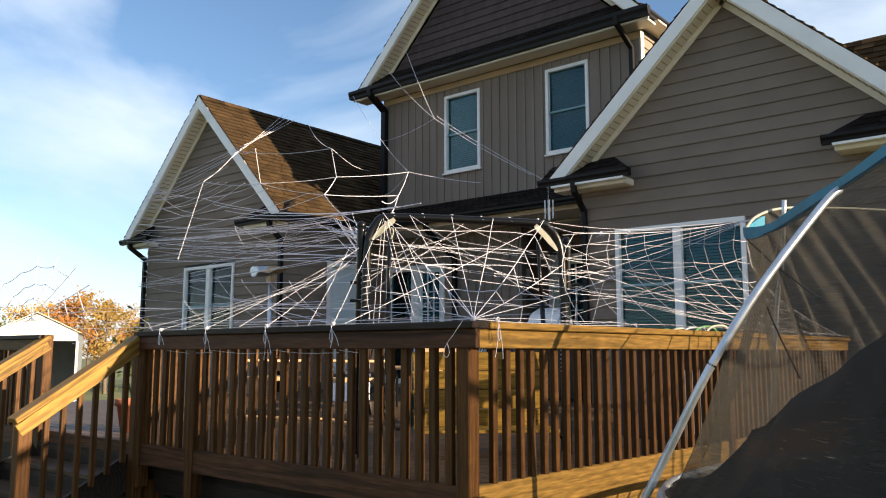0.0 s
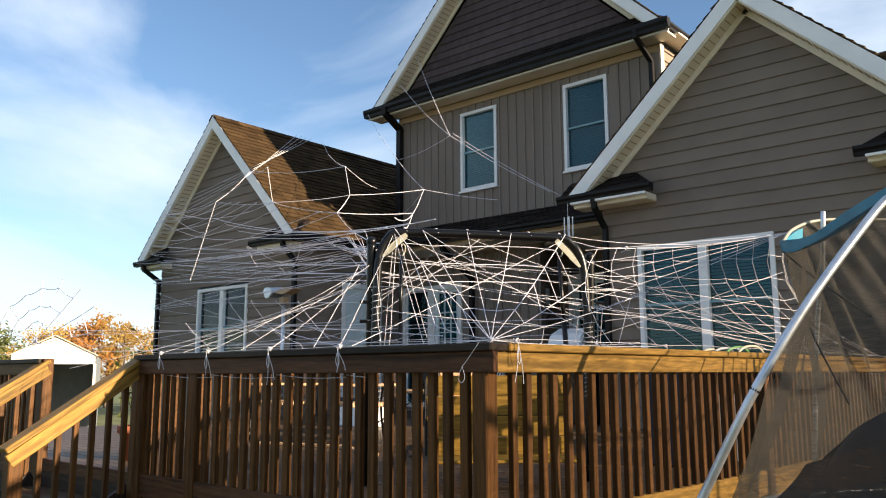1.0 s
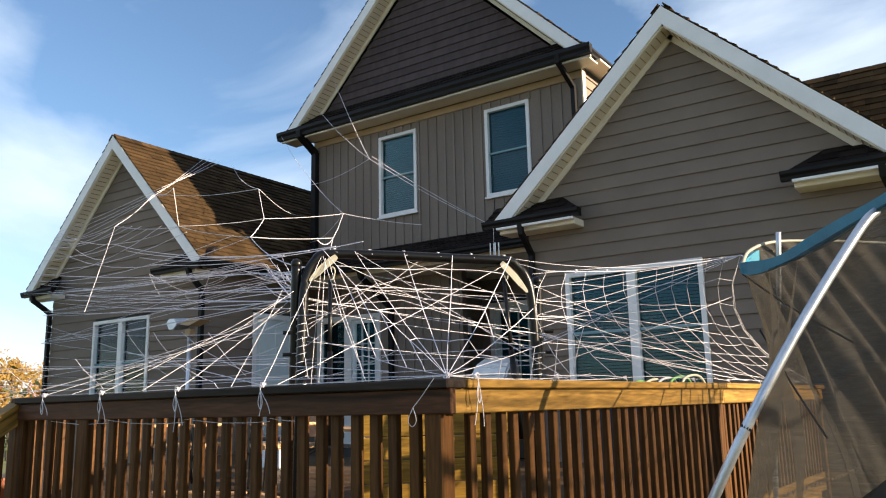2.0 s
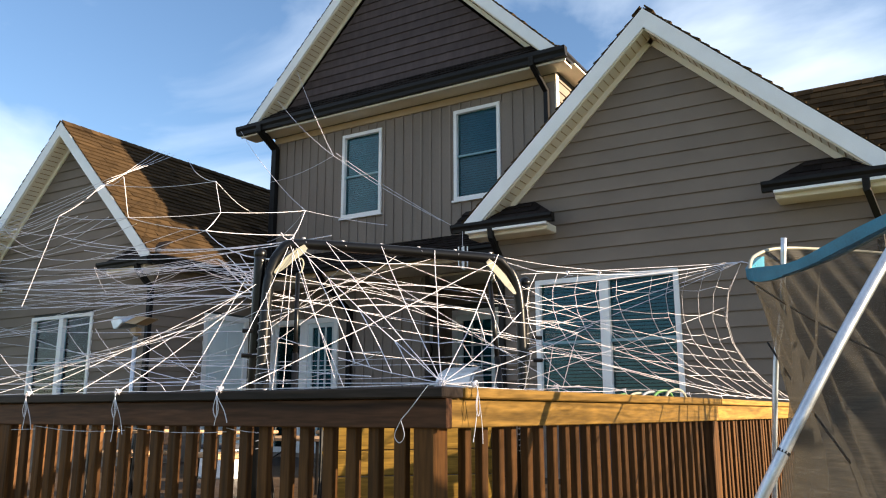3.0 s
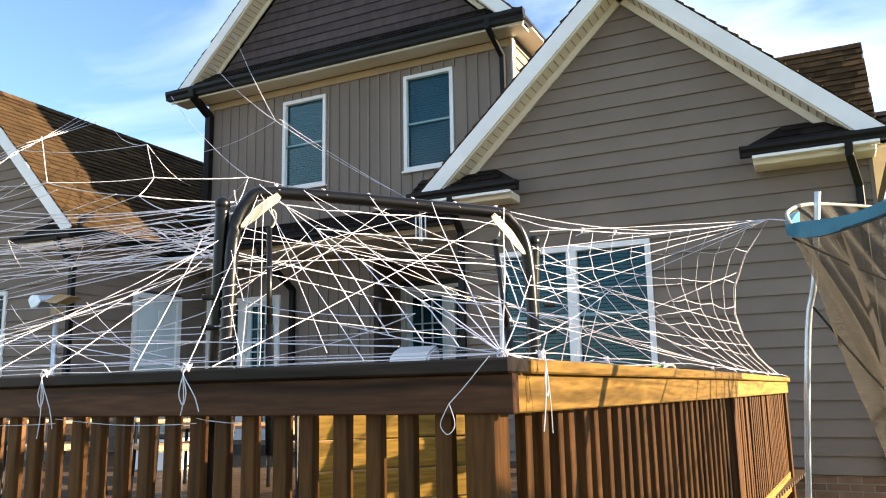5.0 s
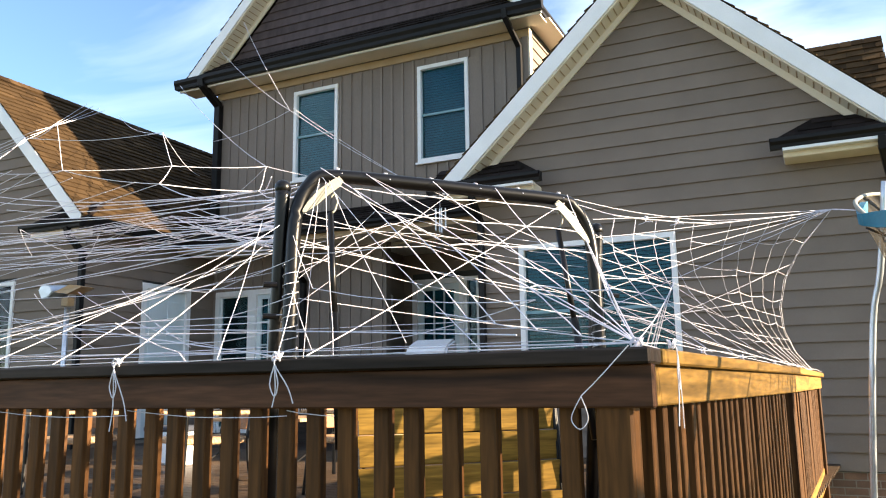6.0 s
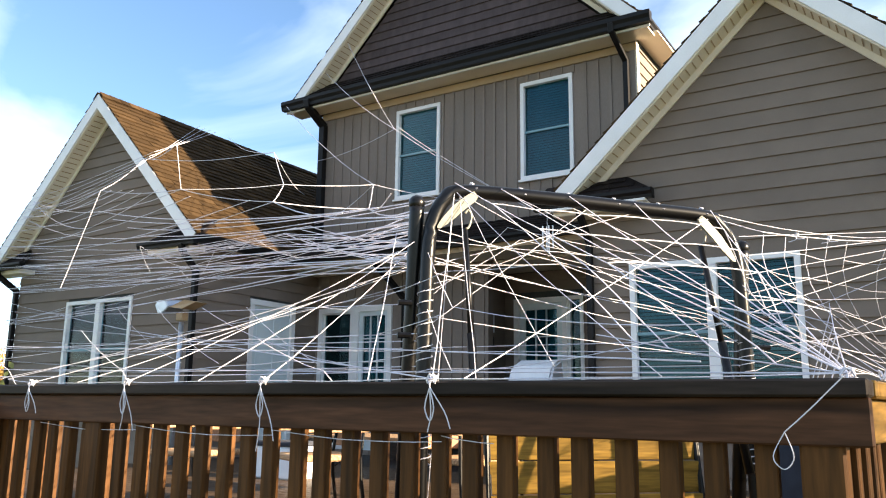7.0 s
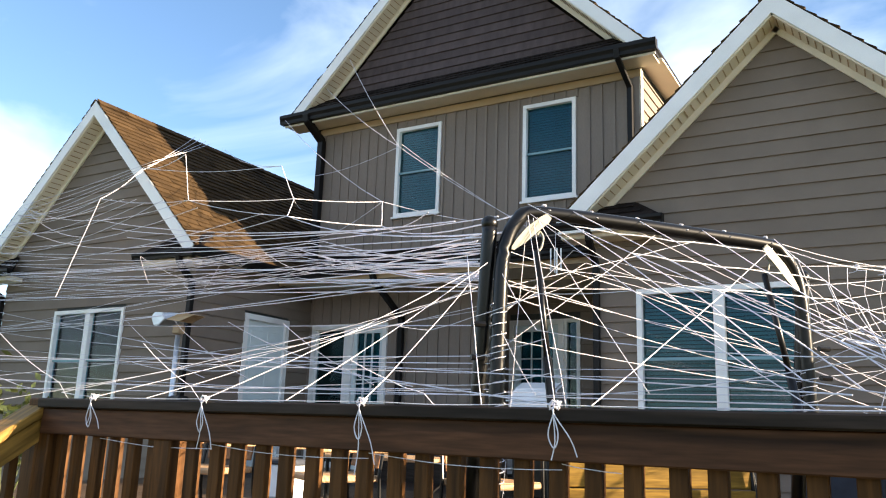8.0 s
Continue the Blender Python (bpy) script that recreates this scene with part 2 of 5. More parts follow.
def beam_part(name, p, q, w, h, mat, parent, bevel=0.004, axis=0):
    """A board as a part of its own whose grain runs along it, whatever way it slopes."""
    p, q = Vector(p), Vector(q)
    d = (q - p).normalized()
    sd = d.cross(Vector((0, 0, 1))).normalized()
    u = sd.cross(d).normalized()
    ln = (q - p).length
    bm = bmesh.new()
    if axis == 0:
        box(bm, -ln / 2, ln / 2, -w / 2, w / 2, -h / 2, h / 2, bevel)
        m = Matrix((d, -sd, u)).transposed().to_4x4()
    else:
        box(bm, -w / 2, w / 2, -ln / 2, ln / 2, -h / 2, h / 2, bevel)
        m = Matrix((sd, d, u)).transposed().to_4x4()
    m.translation = (p + q) / 2
    ob = part(name, bm, mat, parent)
    ob.matrix_local = m
    return ob


def tube(bm, pts, r, n=8, r_end=None):
    """A round bar through the points, capped."""
    pts = [Vector(p) for p in pts]
    rings = []
    ref = Vector((0.13, 0.31, 0.94))
    for i, p in enumerate(pts):
        d = (pts[min(i + 1, len(pts) - 1)] - pts[max(i - 1, 0)]).normalized()
        if abs(d.dot(ref)) > 0.98:
            ref = Vector((0.9, 0.3, 0.1))
        a = d.cross(ref).normalized()
        b = d.cross(a).normalized()
        rr = r if r_end is None else r + (r_end - r) * i / (len(pts) - 1)
        rings.append([bm.verts.new(p + rr * (math.cos(k * math.tau / n) * a + math.sin(k * math.tau / n) * b)) for k in range(n)])
    for s, t in zip(rings, rings[1:]):
        for k in range(n):
            bm.faces.new((s[k], s[(k + 1) % n], t[(k + 1) % n], t[k]))
    bm.faces.new(rings[0])
    bm.faces.new(rings[-1][::-1])
    return bm


def prism(bm, pts, off):
    """A flat polygon pushed out along off."""
    a = [bm.verts.new(p) for p in pts]
    b = [bm.verts.new(Vector(p) + Vector(off)) for p in pts]
    bm.faces.new(a)
    bm.faces.new(b[::-1])
    for i in range(len(a)):
        j = (i + 1) % len(a)
        bm.faces.new((a[j], a[i], b[i], b[j]))
    return bm


def bend(pts, steps=8):
    """A smooth line through the points."""
    pts = [Vector(p) for p in pts]
    out = []
    for i in range(len(pts) - 1):
        p0, p1, p2, p3 = pts[max(i - 1, 0)], pts[i], pts[i + 1], pts[min(i + 2, len(pts) - 1)]
        for k in range(steps):
            t = k / steps
            out.append(0.5 * ((2 * p1) + (p2 - p0) * t + (2 * p0 - 5 * p1 + 4 * p2 - p3) * t * t + (3 * p1 - p0 - 3 * p2 + p3) * t ** 3))
    out.append(pts[-1])
    return out


# ---- ground ----
def build_ground():
    bm = bmesh.new()
    n, size = 120, 420.0
    vs = []
    for j in range(n + 1):
        row = []
        for i in range(n + 1):
            u, v = 2 * i / n - 1, 2 * j / n - 1
            x, y = size * u * abs(u), size * v * abs(v)
            d = max(0.0, -x - 14)
            z = -1.5 * (1 - math.exp(-d / 14)) + 0.04 * noise.noise((x * 0.4, y * 0.4, 0))
            row.append(bm.verts.new((x, y, z)))
        vs.append(row)
    for j in range(n):
        for i in range(n):
            bm.faces.new((vs[j][i], vs[j][i + 1], vs[j + 1][i + 1], vs[j + 1][i]))
    g = part("ground", bm, GRASS, smooth=True)
    tagged(g, "mown autumn lawn sloping gently away from the house", "ground", kind="structure")


build_ground()

# ---- house ----
LAP = 0.184


def rest_of(a, b, holes):
    """What is left of the stretch a to b once the holes are cut out."""
    spans = [(a, b)]
    for h0, h1 in holes:
        nxt = []
        for s0, s1 in spans:
            if h1 <= s0 or h0 >= s1:
                nxt.append((s0, s1))
            else:
                nxt += [(s0, h0)] if h0 > s0 + 0.01 else []
                nxt += [(h1, s1)] if h1 < s1 - 0.01 else []
        spans = nxt
    return spans


def wall_shell(name, parent, axis, at, thick, z0, z1, a, b, holes, mat, gable=None, slope=0.94):
    """A thick wall across the axis, from a to b, with openings cut right through; gable gives the peak's height."""
    bm = bmesh.new()

    def put(s0, s1, q0, q1):
        if axis == 1:
            box(bm, s0, s1, at, at + thick, q0, q1)
        else:
            box(bm, at, at + thick, s0, s1, q0, q1)
    zc = sorted({z0, z1, *(v for h in holes for v in h[2:4] if z0 < v < z1)})
    sc = sorted({a, b, *(v for h in holes for v in h[0:2] if a < v < b)})
    for q0, q1 in zip(zc, zc[1:]):
        for s0, s1 in zip(sc, sc[1:]):
            if not any(h[0] < (s0 + s1) / 2 < h[1] and h[2] < (q0 + q1) / 2 < h[3] for h in holes):
                put(s0, s1, q0, q1)
    bmesh.ops.remove_doubles(bm, verts=bm.verts, dist=1e-4)
    if gable:
        prism(bm, [(a, at, z1), (b, at, z1), ((a + b) / 2, at, gable)], (0, thick, 0))
    return part(name, bm, mat, parent)


def lap_siding(wall, axis, at, face, z0, z1, span, holes, mat, lap=LAP, name="siding_board"):
    """Lapped boards on a wall; face is the way that the wall looks; span gives the wall's ends at a height."""
    z, i = z0, 0
    while z < z1 - 0.02:
        zt = min(z + lap, z1)
        (a0, b0), (a1, b1) = span(z), span(zt)
        if b0 - a0 < 0.05:
            break
        cut = [(h[0], h[1]) for h in holes if h[2] < zt - 0.03 and h[3] > z + 0.03]
        for s0, s1 in rest_of(a0, b0, cut):
            t0 = a1 if s0 == a0 else s0
            t1 = b1 if s1 == b0 else s1
            if t1 < t0:
                t0 = t1 = (t0 + t1) / 2
            bm = bmesh.new()
            low, high, back = at + face * 0.027, at + face * 0.006, at + face * 0.001
            c = [(s0, low, z), (s1, low, z), (t1, high, zt), (t0, high, zt), (s0, back, z), (s1, back, z), (t1, back, zt), (t0, back, zt)]
            v = [bm.verts.new((p[0], p[1], p[2]) if axis == 1 else (p[1], p[0], p[2])) for p in c]
            for f in ((0, 1, 2, 3), (4, 5, 6, 7), (0, 1, 5, 4), (1, 2, 6, 5), (2, 3, 7, 6), (3, 0, 4, 7)):
                bm.faces.new([v[k] for k in f])
            part(name, bm, mat, wall)
        z, i = zt, i + 1


def window(parent, axis, at, a, b, z0, z1, panes, grid=(0, 0), blinds=True, deep=0.06, sash=True, face=-1):
    """A white window set into a wall that looks along -y (axis 1) or +x (axis 0): casing, sashes, glass and blinds."""
    def bo(bm, s0, s1, d0, d1, q0, q1):
        lo, hi = sorted((at + face * d0, at + face * d1))
        return box(bm, s0, s1, lo, hi, q0, q1) if axis == 1 else box(bm, lo, hi, s0, s1, q0, q1)
    w = new("window")
    w.parent = parent
    fw = 0.062
    bm = bmesh.new()
    bo(bm, a, a + fw, -0.10, 0.034, z0, z1)
    bo(bm, b - fw, b, -0.10, 0.034, z0, z1)
    bo(bm, a + fw, b - fw, -0.10, 0.034, z1 - fw, z1)
    bo(bm, a + fw, b - fw, -0.10, 0.034, z0, z0 + fw)
    part("frame", bm, TRIM, w)
    part("sill", bo(bmesh.new(), a - 0.03, b + 0.03, -0.02, 0.06, z0 - 0.035, z0), TRIM, w)
    wide = (b - a - 2 * fw) / panes
    for k in range(panes):
        s0, s1 = a + fw + k * wide, a + fw + (k + 1) * wide
        if k:
            part("mullion", bo(bmesh.new(), s0 - 0.06, s0 + 0.06, -0.08, 0.03, z0 + fw, z1 - fw), TRIM, w)
        i0, i1 = s0 + (0.06 if k else 0), s1 - (0.06 if k < panes - 1 else 0)
        q0, q1 = z0 + fw, z1 - fw
        mid = (q0 + q1) / 2 - 0.02
        if sash:
            bm = bmesh.new()
            bo(bm, i0, i1, -0.05, -0.005, mid - 0.018, mid + 0.018)
            part("meeting_rail", bm, BLIND, w)
        part("pane", bo(bmesh.new(), i0, i1, -0.045, -0.04, q0, q1), GLASS, w).visible_shadow = False
        if blinds:
            bm = bmesh.new()
            q = q0 + 0.02
            while q < q1:
                bo(bm, i0 + 0.01, i1 - 0.01, -0.085, -0.076, q, q + 0.033)
                q += 0.044
            part("blind", bm, BLIND, w)
    return w


def door(parent, axis, at, a, b, z0, z1, face, lites=None, leaf=DOORPAINT, stile=0.11, behind=BLIND):
    """An outside door with casing, leaf, panels or lites, and a knob."""
    def bo(bm, s0, s1, d0, d1, q0, q1, bev=0.0):
        lo, hi = sorted((at + face * d0, at + face * d1))
        return box(bm, s0, s1, lo, hi, q0, q1, bev) if axis == 1 else box(bm, lo, hi, s0, s1, q0, q1, bev)
    d = new("door")
    d.parent = parent
    fw = 0.09
    bm = bmesh.new()
    bo(bm, a, a + fw, -0.1, 0.036, z0, z1)
    bo(bm, b - fw, b, -0.1, 0.036, z0, z1)
    bo(bm, a + fw, b - fw, -0.1, 0.036, z1 - fw, z1)
    part("frame", bm, TRIM, d)
    i0, i1 = a + fw, b - fw
    if lites is None:
        part("leaf", bo(bmesh.new(), i0, i1, -0.06, -0.015, z0, z1 - fw), leaf, d)
        hgt = z1 - fw - z0
        for u in (0.12, 0.56):
            for lo, hi in ((0.08, 0.42), (0.52, 0.93)):
                bm = bmesh.new()
                bo(bm, i0 + (i1 - i0) * u, i0 + (i1 - i0) * (u + 0.32), -0.015, -0.005, z0 + hgt * lo, z0 + hgt * hi, 0.004)
                part("panel", bm, leaf, d)
    else:
        cols, rows, low = lites
        g0, g1, q0, q1 = i0 + stile, i1 - stile, z0 + low, z1 - fw - stile
        bm = bmesh.new()
        bo(bm, i0, g0, -0.06, -0.015, z0, z1 - fw)
        bo(bm, g1, i1, -0.06, -0.015, z0, z1 - fw)
        bo(bm, g0, g1, -0.06, -0.015, z0, q0)
        bo(bm, g0, g1, -0.06, -0.015, q1, z1 - fw)
        part("leaf", bm, leaf, d)
        bm = bmesh.new()
        for k in range(1, cols):
            x = g0 + (g1 - g0) * k / cols
            bo(bm, x - 0.011, x + 0.011, -0.045, -0.012, q0, q1)
        for k in range(1, rows):
            q = q0 + (q1 - q0) * k / rows
            bo(bm, g0, g1, -0.044, -0.013, q - 0.011, q + 0.011)
        part("glazing_bar", bm, leaf, d)
        part("pane", bo(bmesh.new(), g0, g1, -0.05, -0.046, q0, q1), GLASS, d).visible_shadow = False
        # plain sheet behind the pane; a near-black one stands for room shade
        part("curtain", bo(bmesh.new(), g0, g1, -0.092, -0.085, q0, q1), behind, d)
    bm = bmesh.new()
    s, q = i0 + 0.07, z0 + 0.95
    c = (s, at + face * 0.03, q) if axis == 1 else (at + face * 0.03, i1 - 0.07, q)
    bmesh.ops.create_icosphere(bm, subdivisions=2, radius=0.032, matrix=Matrix.Translation(c))
    part("door_knob", bm, STEEL, d, "brushed metal knob", True)
    return d


def shingle_field(roof, origin, along, up, length, height, mat, rowh=0.145, tab=0.31, singles=0, pick=None):
    """Overlapping roof tabs on a slope: the picked stretch as pieces of their own, the rest joined."""
    along, up = Vector(along).normalized(), Vector(up).normalized()
    nrm = along.cross(up).normalized()
    if nrm.z < 0:
        nrm = -nrm
    origin = Vector(origin)
    rest, made, shapes = bmesh.new(), 0, {}
    rows = int(height / rowh)
    rng = random.Random(5)
    for r in range(rows):
        q0 = r * height / rows
        q1 = (r + 1) * height / rows
        s = -tab * rng.random()
        while s < length:
            wv = tab * rng.choice((0.55, 0.8, 1.0, 1.2))
            s0, s1 = max(0, s + 0.003), min(length, s + wv - 0.003)
            s += wv
            if s1 - s0 < 0.03:
                continue
            lift = rng.choice((0.016, 0.020, 0.026))
            drop = rng.choice((0.0, 0.0, 0.012))
            lo = 0.010 + lift
            c = [(s0, q0 - drop, lo), (s1, q0 - drop, lo), (s1, q1, 0.009), (s0, q1, 0.009), (s0, q0 - drop, 0.001), (s1, q0 - drop, 0.001)]
            base = origin + along * s0 + up * q0
            single = made < singles and (pick is None or pick(s0))
            b = bmesh.new() if single else rest
            v = [b.verts.new((along * p[0] + up * p[1] + nrm * p[2]) + origin) for p in c]
            for f in ((0, 1, 2, 3), (0, 1, 5, 4), (0, 3, 4), (1, 2, 5)):
                b.faces.new([v[k] for k in f])
            if single:
                part("shingle", b, mat, roof)
                made += 1
    ob = part("shingles", rest, mat, roof)
    ob["kind"] = "stuff"


def gable_roof(house, cx, y0, y1, half, z_tip, z_top, wall_y, mat, fascia=0.24, deck=0.07, singles=(0, 0), pick=None, slits=True, cut_left=0.0):
    """A pitched roof with its ridge along y: two slopes with tabs, white rake boards and a vented soffit in front."""
    rise = z_top - z_tip
    ln = math.hypot(half, rise)
    for side, single in ((-1, singles[0]), (1, singles[1])):
        up = Vector((-side * half / ln, 0, rise / ln))
        nrm = Vector((side * rise / ln, 0, half / ln))
        tip, top = Vector((cx + side * half, y0, z_tip)), Vector((cx, y0, z_top))
        bm = bmesh.new()
        prism(bm, [tip, top, top - Vector((0, 0, deck * 1.35)), tip - nrm * deck], (0, y1 - y0, 0))
        roof = part("roof", bm, ROOFDECK, house, "brown asphalt shingle roof slope")
        shingle_field(roof, tip + Vector((0, -0.03, 0)), (0, 1, 0), up, y1 - y0 + 0.03, ln, mat, singles=single, pick=pick)
        # rake board
        bm = bmesh.new()
        a, b = tip - nrm * 0.005, top - Vector((0, 0, 0.007))
        wide = fascia * 0.78
        prism(bm, [a, b, b - Vector((0, 0, wide * ln / half)), a - nrm * wide + up * 0.02], (0, -0.03, 0))
        part("rake_board", bm, TRIM, house, "white painted rake board")
        # soffit strip under the overhang, and its slits
        low = fascia - 0.03
        bm = bmesh.new()
        p, q = tip - nrm * low + up * 0.02, top - Vector((0, 0, low * ln / half))
        prism(bm, [p, q, q + nrm * 0.02, p + nrm * 0.02], (0, wall_y - y0, 0))
        sof = part("soffit", bm, CREAM, house, "cream vented vinyl soffit")
        if slits:
            bm = bmesh.new()
            k = 0.2
            while k < ln - 0.2:
                c = p + up * k - nrm * 0.004
                beam(bm, c + Vector((0, 0.04, 0)), c + Vector((0, wall_y - y0 - 0.09, 0)), 0.014, 0.006, nrm)
                k += 0.105
            part("soffit_groove", bm, TANTRIM, sof)
            bm = bmesh.new()
            prism(bm, [p - nrm * 0.07, q - nrm * 0.07, q, p], (0, 0.028, 0))
            ob = part("frieze", bm, CREAM, house)
            ob.location.y = wall_y - y0 - 0.05
    bm = bmesh.new()
    for k in range(int((y1 - y0) / 0.2)):
        yy = y0 - 0.03 + k * 0.2
        for side in (-1, 1):
            d = Vector((side * half / ln, 0, -rise / ln))
            n2 = Vector((side * rise / ln, 0, half / ln))
            c = Vector((cx, 0, z_top)) + n2 * 0.034
            prism(bm, [c + Vector((0, yy, 0)), c + d * 0.15 + Vector((0, yy, 0)), c + d * 0.15 + Vector((0, yy + 0.21, -0.006)), c + Vector((0, yy + 0.21, -0.006))], n2 * 0.012)
    part("ridge_cap", bm, mat, house)


def pent(house, x0, x1, yf, yb, z0, z1, hips=(0, 0), mat=SHINGLE_SHADE):
    """A short roof strip along x that falls towards -y, with tabs; hips draw in the upper corners."""
    bm = bmesh.new()
    prism(bm, [(x0, yf, z0), (x1, yf, z0), (x1 - hips[1], yb, z1), (x0 + hips[0], yb, z1)], (0, 0.0, -0.05))
    roof = part("pent_roof", bm, mat, house, "shade-dark shingled pent roof strip")
    hgt = math.hypot(yb - yf, z1 - z0)
    up = Vector((0, (yb - yf) / hgt, (z1 - z0) / hgt))
    nrm = Vector((0, -up.z, up.y))
    rng = random.Random(3)
    bm = bmesh.new()
    rows = max(2, int(hgt / 0.14))
    for r in range(rows):
        f0, f1 = r / rows, (r + 1) / rows
        a, b = x0 + hips[0] * f1, x1 - hips[1] * f1
        s = a
        while s < b - 0.02:
            e = min(b, s + rng.uniform(0.18, 0.36))
            lift = rng.uniform(0.014, 0.026)
            o = Vector((0, yf, z0))
            c = [Vector((s, 0, 0)) + up * hgt * f0 + nrm * lift, Vector((e - 0.006, 0, 0)) + up * hgt * f0 + nrm * lift, Vector((e - 0.006, 0, 0)) + up * hgt * f1 + nrm * 0.006, Vector((s, 0, 0)) + up * hgt * f1 + nrm * 0.006,
                 Vector((s, 0, 0)) + up * hgt * f0, Vector((e - 0.006, 0, 0)) + up * hgt * f0]
            v = [bm.verts.new(o + p) for p in c]
            for f in ((0, 1, 2, 3), (0, 1, 5, 4), (0, 3, 4), (1, 2, 5)):
                bm.faces.new([v[k] for k in f])
            s = e
    part("shingles", bm, mat, roof)["kind"] = "stuff"
    return roof


def gutter_x(house, x0, x1, y, z, h=0.11, d=0.11):
    """A dark K-shaped gutter along x, open on top."""
    bm = bmesh.new()
    prof = [(0, 0), (-d * 0.7, 0), (-d * 0.75, h * 0.35), (-d, h * 0.65), (-d, h), (-d + 0.012, h), (-d + 0.012, h * 0.7), (-d * 0.72 + 0.01, h * 0.38), (-d * 0.66, 0.012), (-0.006, 0.012), (-0.006, h), (0, h)]
    prism(bm, [(x0, y + p[0], z + p[1]) for p in prof], (x1 - x0, 0, 0))
    for xe in (x0, x1 - 0.01):
        prism(bm, [(xe, y, z), (xe, y - d * 0.72, z), (xe, y - d, z + h * 0.65), (xe, y - d, z + h), (xe, y, z + h)], (0.01, 0, 0))
    return part("gutter", bm, GUTTER, house, "dark metal gutter")


def gutter_y(house, y0, y1, x, z, face, h=0.11, d=0.11):
    bm = bmesh.new()
    prof = [(0, 0), (d * 0.7, 0), (d * 0.75, h * 0.35), (d, h * 0.65), (d, h), (d - 0.012, h), (d - 0.012, h * 0.7), (d * 0.66, 0.012), (0.006, 0.012), (0.006, h), (0, h)]
    prism(bm, [(x + face * p[0], y0, z + p[1]) for p in prof], (0, y1 - y0, 0))
    return part("gutter", bm, GUTTER, house, "dark metal gutter")


def downspout(house, pts, w=0.075):
    """A dark square pipe with elbows and straps."""
    bm = bmesh.new()
    pts = [Vector(p) for p in pts]
    for p, q in zip(pts, pts[1:]):
        d = (q - p).normalized()
        up = (0, 1, 0) if abs(d.z) > 0.5 else (0, 0, 1)
        beam(bm, p - d * 0.02, q + d * 0.02, w, w, up, 0.008)
    return part("downspout", bm, GUTTER, house, "dark metal downspout")


house = thing("house", "taupe sided two-storey house with white trim, brown shingles and black gutters", "house")
house.location = (0, 0, 0)

# right wing, gable to the deck
RX0, RX1, RY, RCX = -5.86, -1.14, 10.65, -3.60
R_HOLES = [(-5.317, -3.437, 1.72, 3.335)]
w_right = wall_shell("wall", house, 1, RY, 0.16, 0.74, 4.14, RX0, RX1, R_HOLES, ROOMDARK, gable=6.36)
lap_siding(w_right, 1, RY, -1, 0.75, 6.34, lambda z: (RX0, RX1) if z < 4.14 else (RCX - (6.36 - z) / 0.94, RCX + (6.36 - z) / 0.94), R_HOLES, SIDING)
window(house, 1, RY - 0.012, -5.317, -3.437, 1.72, 3.335, 2)
gable_roof(house, RCX, 10.33, 16.0, 2.63, 4.17, 6.66, RY, SHINGLE)
for xa, xb, hp in ((-6.38, -4.88, (0.0, 0.42)), (-2.36, -0.86, (0.42, 0.0))):
    pent(house, xa, xb, 10.28, RY, 4.13, 4.43, hp)
    gutter_x(house, xa, xb, 10.30, 4.03)
    i0, i1 = (xa + 0.22, xb - 0.12) if xa < -4 else (xa + 0.12, xb - 0.22)
    part("return_soffit", bx(i0, i1, 10.32, RY - 0.01, 3.95, 4.05, 0.01), CREAM, house)
    part("return_trim", bx(i0, i1 + 0.03, 10.22, 10.315, 4.0, 4.035, 0.004), TRIM, house)
downspout(house, [(-5.78, 10.24, 4.02), (-5.78, 10.26, 3.92), (-5.80, 10.58, 3.66), (-5.80, 10.58, 0.75)])
downspout(house, [(-1.33, 10.24, 4.02), (-1.33, 10.26, 3.92), (-1.26, 10.58, 3.66), (-1.26, 10.58, 0.75)])
w_side = wall_shell("wall", house, 0, RX1 - 0.16, 0.16, 0.74, 4.14, RY + 0.16, 19.0, [], ROOMDARK)
lap_siding(w_side, 0, RX1, 1, 0.75, 4.1, lambda z: (RY - 0.02, 19.0), [], SIDING)
part("side_soffit", bx(RX1, -0.94, RY - 0.02, 16.0, 4.06, 4.09), CREAM, house)
part("side_fascia", bx(-0.97, -0.94, 10.33, 16.0, 4.09, 4.20), TRIM, house)
gutter_y(house, 10.35, 16.0, -0.94, 4.09, 1)
part("corner_trim", bx(RX1 - 0.01, RX1 + 0.03, RY - 0.03, RY + 0.06, 0.75, 4.05), SIDING, house)
# cross roof behind the right wing
bm = bmesh.new()
prism(bm, [(-5.5, 13.3, 4.40), (-5.5, 15.0, 6.94), (-5.5, 16.7, 4.40)], (4.66, 0, 0))
cross = part("cross_roof", bm, ROOFDECK, house, "brown shingled cross roof")
shingle_field(cross, (-5.5, 13.3, 4.41), (1, 0, 0), (0, 1.7, 2.54), 4.70, math.hypot(1.7, 2.54), SHINGLE)
bm = bmesh.new()
prism(bm, [(-0.83, 13.28, 4.35), (-0.83, 15.0, 6.93), (-0.83, 15.0, 6.72), (-0.83, 13.4, 4.30)], (0.03, 0, 0))
part("rake_board", bm, TRIM, house)
part("vent_pipe", tube(bmesh.new(), [(-2.22, 14.2, 5.6), (-2.22, 14.2, 6.27)], 0.045, 12), TRIM, house, "white plastic vent pipe")

